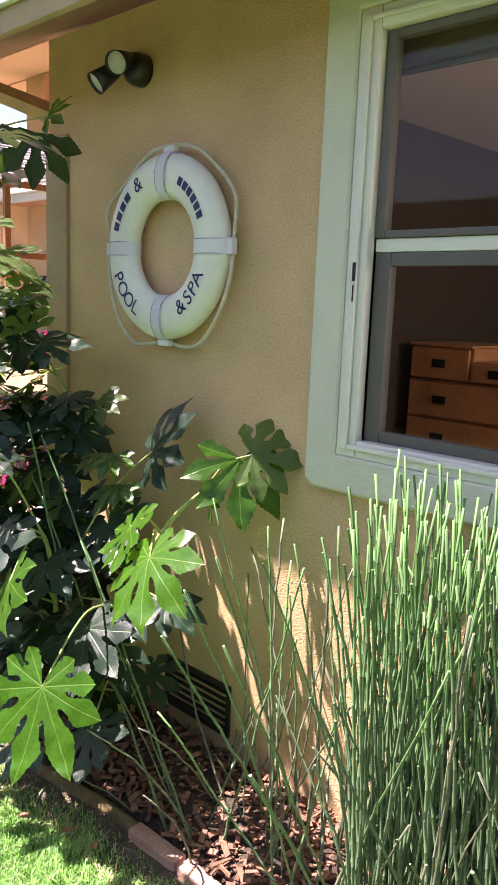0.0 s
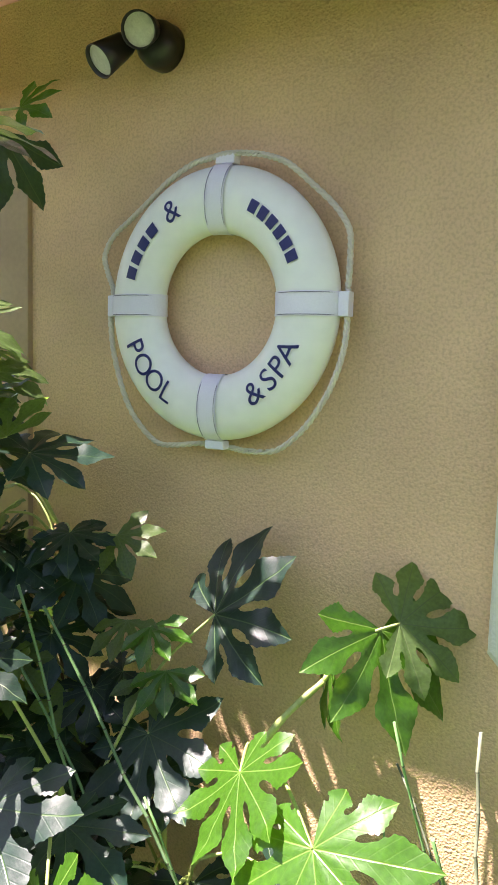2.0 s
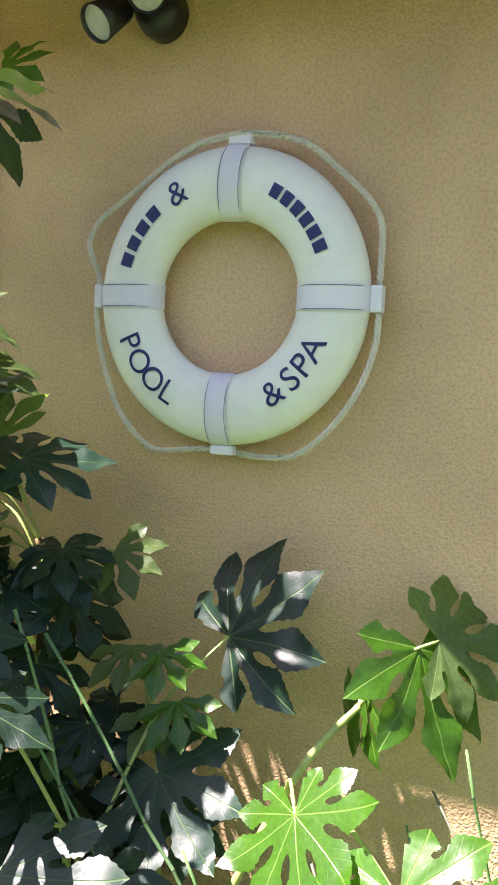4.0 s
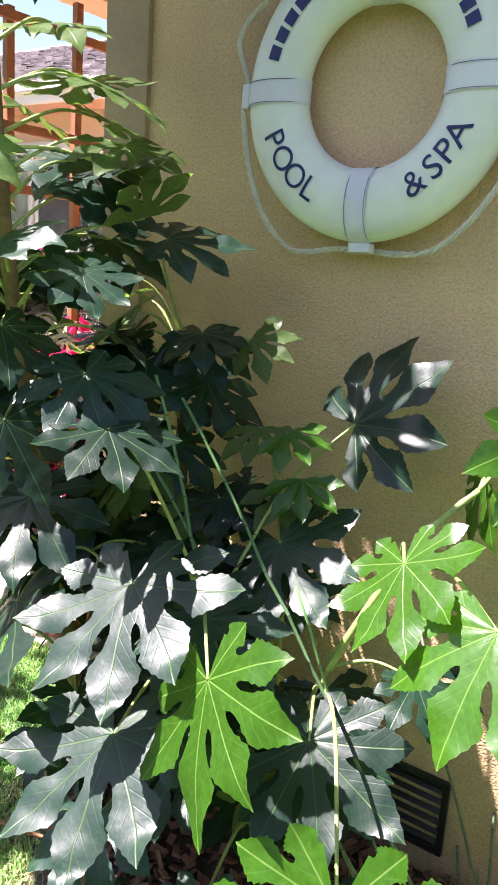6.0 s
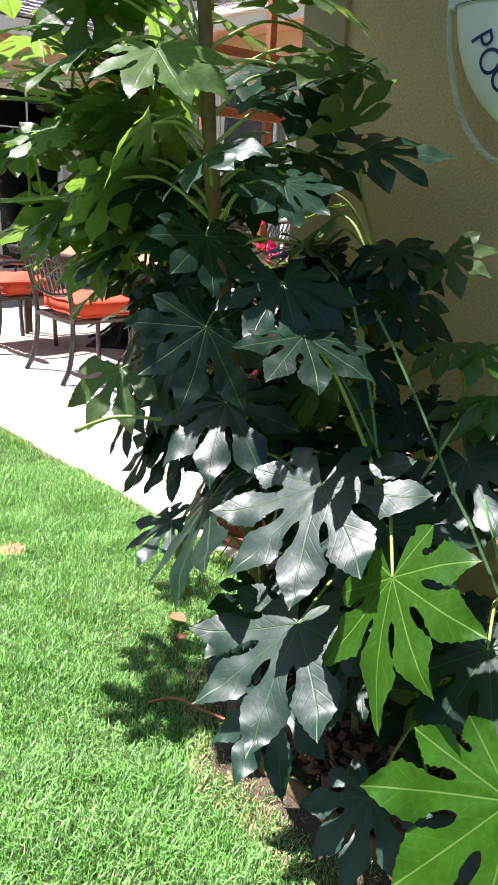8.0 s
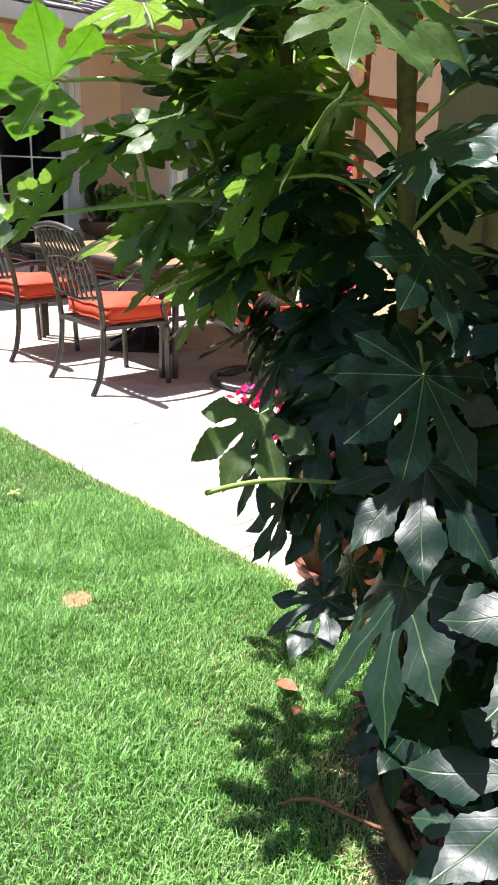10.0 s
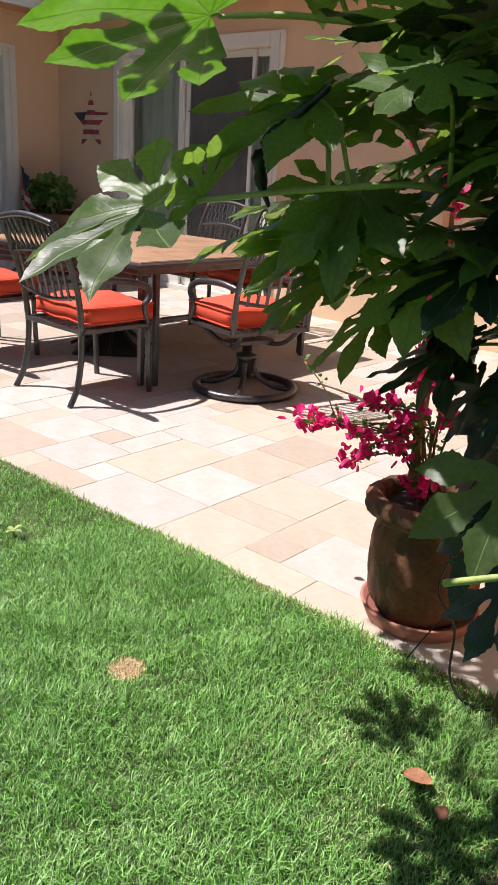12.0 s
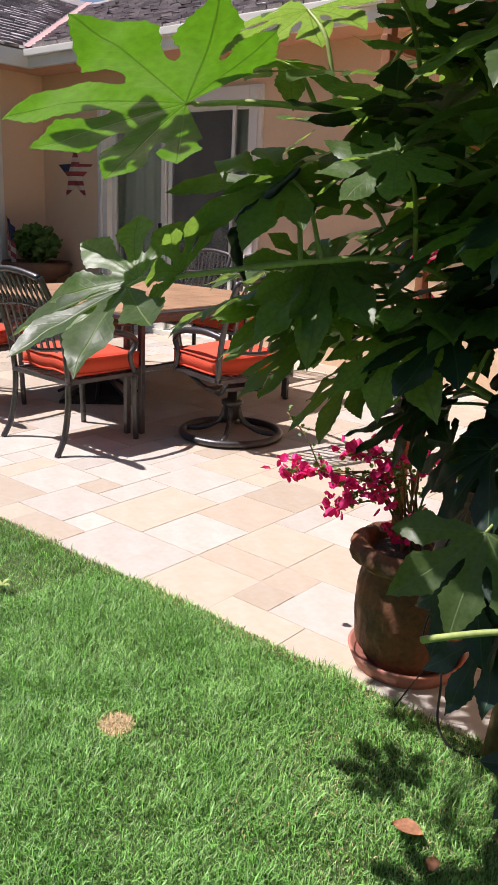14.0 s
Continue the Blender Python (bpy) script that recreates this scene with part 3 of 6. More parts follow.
# shells behind the two doors, coloured dark for the dim rooms
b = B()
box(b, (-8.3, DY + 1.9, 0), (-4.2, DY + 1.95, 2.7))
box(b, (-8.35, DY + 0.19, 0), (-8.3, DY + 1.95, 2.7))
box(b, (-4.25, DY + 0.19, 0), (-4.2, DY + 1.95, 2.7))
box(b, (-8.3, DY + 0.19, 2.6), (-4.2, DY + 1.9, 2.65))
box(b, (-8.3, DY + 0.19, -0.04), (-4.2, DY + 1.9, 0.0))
setting("wall_inner", b, ROOM_DIM, "wall behind the sliding door, coloured dark for the dim room", "wall")
# all sides black: the unlit room's darkness is put into the colour
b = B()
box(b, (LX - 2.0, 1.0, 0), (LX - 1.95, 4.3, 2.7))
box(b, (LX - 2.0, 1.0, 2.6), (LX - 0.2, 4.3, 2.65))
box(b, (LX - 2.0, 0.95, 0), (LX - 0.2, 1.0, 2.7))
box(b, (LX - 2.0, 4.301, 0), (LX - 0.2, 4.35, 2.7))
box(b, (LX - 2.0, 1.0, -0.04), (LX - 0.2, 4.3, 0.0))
setting("wall_inner_wing", b, BLACK, "black-coloured shell for the unlit room behind the grid door", "wall")
curtain = thing("curtain", "pale green curtain hanging in folds behind the sliding door", "curtain", (-7.65, DY + 0.30, 0))
b = B()
top, bot = [], []
for k in range(90):
    x = 2.17 * k / 89
    y = 0.028 * math.sin(k * 0.9) + 0.006 * math.sin(k * 2.3)
    top.append(b.verts.new((x, y * 0.6, 2.32)))
    bot.append(b.verts.new((x, y, 0.03)))
for k in range(89):
    b.faces.new((bot[k], bot[k + 1], top[k + 1], top[k]))
bmesh.ops.solidify(b, geom=b.faces[:], thickness=0.003)
bmesh.ops.translate(b, vec=(0, -0.05, 0), verts=b.verts)
part("drape", b, CURTAIN, curtain, smooth=True)

# eaves and roof of the far house
EZ = 2.72
b = B()
box(b, (LX + 0.451, DY - 0.5, EZ), (-0.9, DY - 0.44, EZ + 0.17), 0.006)
box(b, (LX + 0.40, -6.0, EZ), (LX + 0.45, DY - 0.44, EZ + 0.17), 0.006)
box(b, (LX + 0.451, DY - 0.56, EZ + 0.10), (-0.9, DY - 0.501, EZ + 0.175), 0.01)
setting("trim_gutter", b, WHITE, "white gutter and fascia along the roof", "gutter")
b = B()
box(b, (LX, DY - 0.439, EZ + 0.02), (-0.9, DY - 0.001, EZ + 0.05))
box(b, (LX, -6.0, EZ + 0.02), (LX + 0.399, DY - 0.44, EZ + 0.05))
setting("ceiling_soffit", b, PEACH, "painted boards under the roof's edge", "soffit")
PITCH = 0.42
roof = tagged(new("roof_far"), "dark shingled roof with a pinkish metal valley", "roof", kind="structure")
roof.location = (LX + 0.45, DY - 0.5, EZ + 0.185)
b = B()
# two slopes that meet in the valley
v = [b.verts.new(p) for p in ((0, 0, 0), (7.3, 0, 0), (7.3, 4.5, 4.5 * PITCH), (-4.5, 4.5, 4.5 * PITCH), (-4.5, -9, 4.5 * PITCH), (0, -9, 0))]
b.faces.new((v[0], v[1], v[2], v[3]))
b.faces.new((v[0], v[3], v[4], v[5]))
part("deck", b, SHINGLE, roof)
b = B()
for k in range(12):
    s0, s1 = k * 0.37, (k + 1) * 0.37
    p0, p1 = Vector((-s0, s0, s0 * PITCH + 0.022)), Vector((-s1, s1, s1 * PITCH + 0.022))
    o = Vector((0.07, 0.07, 0.02))
    b.faces.new([b.verts.new(p) for p in (p0 - Vector((0.07, 0.0, -0.02)), p0, p1, p1 - Vector((0.07, 0.0, -0.02)))])
    b.faces.new([b.verts.new(p) for p in (p0, p0 + Vector((0, 0.07, 0.02)), p1 + Vector((0, 0.07, 0.02)), p1)])
part("valley", b, FLASH, roof, "pinkish metal valley strip")
rng = random.Random(5)
vs, fs = [], []


def shingle(o, u, w, h, lift):
    """One thick tile, lying on the slope: o its low corner, u along the eave, w up the slope."""
    nrm = u.cross(w).normalized()
    nrm = nrm if nrm.z > 0 else -nrm
    base = len(vs)
    for p in (o + nrm * lift, o + u + nrm * lift, o + u + w + nrm * 0.004, o + w + nrm * 0.004, o, o + u):
        vs.append(tuple(p))
    fs.extend(((base, base + 1, base + 2, base + 3), (base + 4, base + 5, base + 1, base)))


for row in range(24):
    up = row * 0.16
    x = -up + 0.1
    while x < 5.2:
        w = rng.uniform(0.13, 0.26)
        shingle(Vector((x, up, up * PITCH)), Vector((w - 0.012, 0, 0)), Vector((0, 0.19, 0.19 * PITCH)), 0, rng.uniform(0.02, 0.04))
        x += w
    y = up - 0.1
    while y > -3.2:
        w = rng.uniform(0.13, 0.26)
        shingle(Vector((-up, y, up * PITCH)), Vector((0, -(w - 0.012), 0)), Vector((-0.19, 0, 0.19 * PITCH)), 0, rng.uniform(0.02, 0.04))
        y -= w
sh = new("shingles", mesh_from("shingles", vs, fs, SHINGLE))
sh.parent = roof
tagged(sh, kind="stuff")

# ---- ground ----
b = B()
box(b, (-60, -60, -0.30), (60, 60, -0.055))
tagged(setting("ground", b, LAWN, "ground reaching to the horizon", "ground"))
b = B()
box(b, (-8.5, -7.0, -0.05), (4.5, 0.14, -0.002))
lawn = setting("lawn", b, LAWN, "green lawn with a few dry spots", "lawn")
b = B()
box(b, (-8.549, 0.141, -0.05), (-0.775, 4.359, -0.0012))
patio = setting("patio", b, GROUT, "travertine patio in mixed pale and honey slabs", "patio")
b = B()
NX, NY = 90, 30
grid = {}
for i in range(NX + 1):
    for j in range(NY + 1):
        x, s = -0.75 + 4.0 * i / NX, j / NY
        y0 = -0.44 if x > -0.25 else -0.44 + 0.33 * min(1, (-0.25 - x) / 0.5) ** 1.2
        y = y0 + (0.0 - y0) * s
        z = 0.012 + 0.05 * math.sin(math.pi * min(1, s * 0.8 + 0.1)) + 0.022 * noise.noise(Vector((x * 9, y * 9, 0))) + 0.01 * noise.noise(Vector((x * 31, y * 31, 3)))
        grid[i, j] = b.verts.new((x, y, max(z, 0.004)))
for i in range(NX):
    for j in range(NY):
        b.faces.new((grid[i, j], grid[i + 1, j], grid[i + 1, j + 1], grid[i, j + 1]))
setting("bed", b, SOIL, "dark mulched planting bed along the wall", "bed", smooth=True)


# ---- the life ring on the wall ----
RC = Vector((0.007, -0.047, 1.681))
RMAJ, RMIN, RDEP = 0.2215, 0.0705, 0.041
life_ring = thing("life_ring", "white life ring with grey straps and rope on the wall", "life ring", tuple(RC))
b = B()
NA, NB = 96, 24
vv = [[b.verts.new(((RMAJ + RMIN * math.cos(2 * math.pi * j / NB)) * math.cos(2 * math.pi * i / NA), RDEP * math.sin(2 * math.pi * j / NB),
                    (RMAJ + RMIN * math.cos(2 * math.pi * j / NB)) * math.sin(2 * math.pi * i / NA))) for j in range(NB)] for i in range(NA)]
for i in range(NA):
    for j in range(NB):
        b.faces.new((vv[i][j], vv[i][(j + 1) % NB], vv[(i + 1) % NA][(j + 1) % NB], vv[(i + 1) % NA][j]))
bmesh.ops.recalc_face_normals(b, faces=b.faces)
part("ring_body", b, RINGWHITE, life_ring, smooth=True)


def ring_point(rho, ang, over):
    """A point on the front of the ring, at radius rho and angle ang, lifted by over."""
    q = max(-1.0, min(1.0, (rho - RMAJ) / RMIN))
    return Vector((rho * math.cos(ang), -(RDEP + over) * math.sqrt(1 - q * q) if abs(q) < 1 else 0.0, rho * math.sin(ang)))


for ang, tab in ((0, 0.024), (87, 0.022), (180, 0.020), (271, 0.020)):
    a = radians(ang)
    t, r = Vector((-math.sin(a), 0, math.cos(a))), Vector((math.cos(a), 0, math.sin(a)))
    b = B()
    rows = []
    for j in range(NB + 1):
        th = 2 * math.pi * j / NB
        c = r * (RMAJ + (RMIN + 0.003) * math.cos(th)) + Vector((0, (RDEP + 0.003) * math.sin(th), 0))
        rows.append([b.verts.new(c + t * w + r * (math.cos(w / RMAJ) - 1) * 0.2) for w in (-0.0245, -0.012, 0.0, 0.012, 0.0245)])
    for p, q in zip(rows, rows[1:]):
        for k in range(4):
            b.faces.new((p[k], p[k + 1], q[k + 1], q[k]))
    bmesh.ops.recalc_face_normals(b, faces=b.faces[:])
    s = part("strap", b, STRAP, life_ring, "grey-white webbing strap", smooth=True)
    b = B()
    m = Matrix((( *r, 0), (0, 1, 0, 0), (*t, 0), (0, 0, 0, 1))).transposed()
    box(b, (RMAJ + RMIN + 0.001, -0.012, -0.0245), (RMAJ + RMIN + tab, 0.012, 0.0245), 0.003)
    bmesh.ops.transform(b, matrix=m, verts=b.verts)
    part("strap_loop", b, STRAP, s)
    for w in (-0.0215, 0.0215):
        b = B()
        n = 34
        for k in range(n):
            q0 = RMAJ - RMIN * 0.98 + 2 * RMIN * 0.98 * k / n
            p0, p1 = ring_point(q0, a, 0.0052) + t * w, ring_point(q0 + 0.0031, a, 0.0052) + t * w
            tube(b, [p0, p1], 0.0008, 4)
        part("stitch_line", b, STITCH, s)
b = B()
rope_pts = []
for ang, rad in ((6, .306), (17, .317), (26, .331), (36, .327), (49, .320), (60, .324), (69, .321), (78, .316), (87, .313), (94, .309), (104, .310), (118, .309),
                 (133, .316), (144, .335), (153, .360), (161, .366), (167, .341), (173, .315), (180, .313), (187, .314), (201, .315), (217, .330),
                 (229, .347), (241, .356), (249, .338), (260, .311), (268, .309), (276, .310), (284, .321), (297, .339), (310, .336), (322, .330), (332, .326), (344, .319), (355, .310)):
    a = radians(ang)
    rope_pts.append(Vector((rad * math.cos(a), 0.004 + 0.012 * math.sin(3 * a), rad * math.sin(a))))
rope_pts.append(rope_pts[0])
line = sweep(rope_pts, 330)[:-1]
n = len(line)
for s in range(3):
    strand = []
    for k, p in enumerate(line):
        d = (line[(k + 1) % n] - line[k - 1]).normalized()
        u = d.cross(Vector((0, 1, 0))).normalized()
        th = k * 0.95 + s * 2 * math.pi / 3
        strand.append(p + 0.0033 * (u * math.cos(th) + Vector((0, 1, 0)) * math.sin(th)))
    tube(b, strand, 0.0037, 6, closed=True)
part("rope", b, ROPE, life_ring, "off-white twisted rope", smooth=True)


def lettering(chars, angles, size, inward):
    """Letters round the ring, lying on its front; inward: their tops look to the ring's middle."""
    for k, ch in enumerate(chars):
        if ch == " ":
            continue
        cu = bpy.data.curves.new("glyph", "FONT")
        cu.body, cu.size, cu.align_x, cu.align_y = ch, size, "CENTER", "CENTER"
        tmp = new("glyph", cu)
        me = bpy.data.meshes.new_from_object(tmp.evaluated_get(bpy.context.evaluated_depsgraph_get()))
        bpy.data.objects.remove(tmp)
        bm = B()
        bm.from_mesh(me)
        for q in range(-6, 7):
            for no in ((0, 1, 0), (1, 0, 0)):
                bmesh.ops.bisect_plane(bm, geom=bm.verts[:] + bm.edges[:] + bm.faces[:], plane_co=(q * size / 11, q * size / 11, 0), plane_no=no)
        bmesh.ops.triangulate(bm, faces=bm.faces[:])
        a = radians(angles[k])
        for v in bm.verts:
            up = v.co.y * (-1 if inward else 1)
            along = v.co.x * (1 if inward else -1)
            v.co = ring_point(RMAJ + up, a + along / (RMAJ + up * 0.3), 0.0022)
        ob = part("letter", bm, NAVY, life_ring, "navy letter of the words on the ring" if k == 0 else "")


def bars(ang0, ang1):
    """A plain navy bar along the ring."""
    b = B()
    last = None
    for k in range(5):
        a = radians(ang0 + (ang1 - ang0) * k / 4)
        now = [b.verts.new(ring_point(RMAJ + w, a, 0.0024)) for w in (-0.013, -0.005, 0.005, 0.013)]
        if last:
            for q in range(3):
                b.faces.new((last[q], last[q + 1], now[q + 1], now[q]))
        last = now
    part("print_bar", b, NAVY, life_ring, "plain navy bar")


lettering("POOL", (205.5, 217.5, 230, 241), 0.068, True)
lettering("&SPA", (304.3, 315.8, 325, 334.5), 0.068, True)
lettering("&", (117,), 0.068, False)
for k in range(4):
    bars(165 - 9.2 * k, 158 - 9.2 * k)
for k in range(6):
    bars(63 - 7.2 * k, 57.5 - 7.2 * k)

# ---- foundation vent low in the wall ----
vent = thing("wall_vent", "black louvred foundation vent low in the stucco wall", "vent", (0.17, -0.001, 0.185))
b = B()
for a, c in (((-0.165, -0.012, -0.09), (-0.150, 0, 0.09)), ((0.150, -0.012, -0.09), (0.165, 0, 0.09)), ((-0.149, -0.012, 0.075), (0.149, 0, 0.09)), ((-0.149, -0.012, -0.09), (0.149, 0, -0.075))):
    box(b, a, c, 0.002)
part("vent_frame", b, BLACK, vent)
for k in range(6):
    b = B()
    box(b, (-0.149, -0.006, -0.002), (0.149, 0.006, 0.002))
    bmesh.ops.transform(b, matrix=pose(0, -0.0065, -0.062 + 0.025 * k, 40, 0, 0), verts=b.verts)
    part("slat", b, BLACK, vent)

# ---- flood light on the wall ----
lamp = thing("flood_light", "black twin-head flood light fixed to the stucco wall", "wall lamp", (-0.186, -0.001, 2.256))
b = B()
lathe(b, [(0, 0), (0.052, 0), (0.052, 0.03), (0.046, 0.05), (0.026, 0.062), (0, 0.063)], 28)
bmesh.ops.transform(b, matrix=Matrix.Rotation(math.pi / 2, 4, "X"), verts=b.verts)
part("base", b, BLACK, lamp, smooth=True)
for at, to in (((-0.058, -0.060, 0.008), (-0.080, -0.135, -0.055)), ((0.004, -0.062, 0.022), (0.036, -0.138, -0.012))):
    p, q = Vector(at), Vector(to)
    m = Matrix.Translation(p) @ (q - p).to_track_quat("Z", "Y").to_matrix().to_4x4()
    ln = (q - p).length
    b = B()
    lathe(b, [(0, -0.012), (0.018, -0.006), (0.027, 0.016), (0.033, ln * 0.6), (0.038, ln), (0.0355, ln), (0.033, ln - 0.010)], 26)
    bmesh.ops.transform(b, matrix=m, verts=b.verts)
    h = part("lamp_head", b, BLACK, lamp, smooth=True)
    b = B()
    lathe(b, [(0, ln - 0.006), (0.02, ln - 0.006), (0.0335, ln - 0.009)], 26)
    bmesh.ops.transform(b, matrix=m, verts=b.verts)
    part("lens", b, LENSM, h, "ribbed glass lens", smooth=True)
    b = B()
    tube(b, [(0, -0.055, 0), p * 0.98], 0.013, 10)
    part("arm", b, BLACK, lamp, smooth=True)

# ---- dining set on the patio ----
TX0_, TX1_, TY0_, TY1_ = -5.42, -3.66, 1.35, 3.08
table = thing("dining_table", "large square metal patio table with a tiled brown top", "table", ((TX0_ + TX1_) / 2, (TY0_ + TY1_) / 2, 0))
hx, hy = (TX1_ - TX0_) / 2, (TY1_ - TY0_) / 2
b = B()
box(b, (-hx, -hy, 0.665), (hx, hy, 0.715), 0.008)
box(b, (-hx - 0.014, -hy - 0.014, 0.700), (hx + 0.014, hy + 0.014, 0.724), 0.007)
part("rim", b, METAL, table, "dark metal rim")
b = B()
box(b, (-hx + 0.05, -hy + 0.05, 0.715), (hx - 0.05, hy - 0.05, 0.730), 0.003)
top = part("tabletop", b, TABLETOP, table, "brown stone-tile top")
for i in range(4):
    for j in range(4):
        b = B()
        w, d = (2 * hx - 0.11) / 4, (2 * hy - 0.11) / 4
        x0, y0 = -hx + 0.055 + i * w, -hy + 0.055 + j * d
        box(b, (x0 + 0.002, y0 + 0.002, 0.7285), (x0 + w - 0.002, y0 + d - 0.002, 0.733), 0.0015)
        part("tile", b, TABLETOP, top)
for sx in (-1, 1):
    for sy in (-1, 1):
        for dx, dy in ((0.09, 0.09), (0.03, 0.15)):
            b = B()
            box(b, (-0.016, -0.016, 0), (0.016, 0.016, 0.665), 0.005)
            bmesh.ops.translate(b, vec=(sx * (hx - dx), sy * (hy - dy), 0), verts=b.verts)
            part("leg", b, METAL, table)
        b = B()
        tube(b, sweep([(sx * (hx - 0.09), sy * (hy - 0.1), 0.45), (sx * (hx - 0.2), sy * (hy - 0.2), 0.5), (sx * (hx - 0.3), sy * (hy - 0.3), 0.66)], 10), 0.012, 8)
        part("brace", b, METAL, table, smooth=True)
for sx in (-1, 1):
    b = B()
    box(b, (sx * (hx - 0.1) - 0.015, -hy + 0.16, 0.36), (sx * (hx - 0.1) + 0.015, hy - 0.16, 0.39), 0.005)
    part("stretcher", b, METAL, table)
for sy in (-1, 1):
    b = B()
    box(b, (-hx + 0.12, sy * (hy - 0.06) - 0.015, 0.62), (hx - 0.12, sy * (hy - 0.06) + 0.015, 0.665), 0.005)
    part("apron", b, METAL, table)

umb = thing("umbrella_base", "black cast-iron umbrella base on the patio", "umbrella base", (-4.62, 1.95, 0))
b = B()
lathe(b, [(0, 0), (0.36, 0), (0.36, 0.02), (0.25, 0.045), (0.12, 0.11), (0.06, 0.17), (0.045, 0.36), (0, 0.37)], 4)
part("foot", b, BLACK, umb)
for k in range(8):
    b = B()
    a = k * math.pi / 4
    tube(b, sweep([(0.30 * math.cos(a), 0.30 * math.sin(a), 0.03), (0.16 * math.cos(a), 0.16 * math.sin(a), 0.10), (0.06 * math.cos(a), 0.06 * math.sin(a), 0.2)], 8), 0.012, 6)
    part("rib", b, BLACK, umb)
b = B()
lathe(b, [(0, 0.36), (0.021, 0.36), (0.021, 0.664), (0, 0.664)], 14)
part("pole", b, METAL, umb, smooth=True)


def cushion_mesh(w, d, h, z, fwd=0.0):
    """A boxed seat cushion with a soft top and a welt round both edges."""
    bm = B()
    nx, ny = 12, 12

    def outline(k, n):
        return -1 + 2 * k / n
    for sgn in (1, -1):
        g = {}
        for i in range(nx + 1):
            for j in range(ny + 1):
                u, v = outline(i, nx), outline(j, ny)
                rr = 0.12
                cx, cy = u * w / 2, v * d / 2
                k = max(abs(u), abs(v))
                corner = max(0, abs(u) + abs(v) - 1.75) * 0.09
                puff = (1 - abs(u) ** 3) * (1 - abs(v) ** 3) * (1.0 + 0.25 * math.sin(5 * u + 3 * v))
                g[i, j] = bm.verts.new((cx * (1 - corner), cy * (1 - corner), z + (h / 2 * 0.62 + 0.042 * puff) * sgn + h / 2 + 0.004 * math.sin(7 * u) * abs(v)))
        for i in range(nx):
            for j in range(ny):
                f = (g[i, j], g[i + 1, j], g[i + 1, j + 1], g[i, j + 1])
                bm.faces.new(f if sgn > 0 else f[::-1])
        if sgn > 0:
            upper = g
    ring = [(i, 0) for i in range(nx)] + [(nx, j) for j in range(ny)] + [(nx - i, ny) for i in range(nx)] + [(0, ny - j) for j in range(ny)]
    for p, q in zip(ring, ring[1:] + ring[:1]):
        bm.faces.new((g[p], g[q], upper[q], upper[p]))
    bmesh.ops.translate(bm, vec=(0, fwd, 0), verts=bm.verts)
    for gg in (g, upper):
        tube(bm, [gg[p].co.copy() for p in ring], 0.006, 6, closed=True)
    return bm


def lattice(bm, w, z0, z1, y0, y1, rows=2, cols=6):
    """Interlaced arches in a leaning back."""
    def at(u, s):
        return (u * w / 2, y0 + (y1 - y0) * s, z0 + (z1 - z0) * s)
    for k in range(-cols, cols + 1):
        for sgn in (1, -1):
            pts = []
            for q in range(13):
                s = q / 12
                u = k / cols + sgn * 0.5 / cols * 2 * math.sin(s * math.pi / 2) ** 1.3
                if abs(u) <= 0.97:
                    pts.append(at(u, s))
            if len(pts) > 4:
                tube(bm, pts, 0.0062, 5)


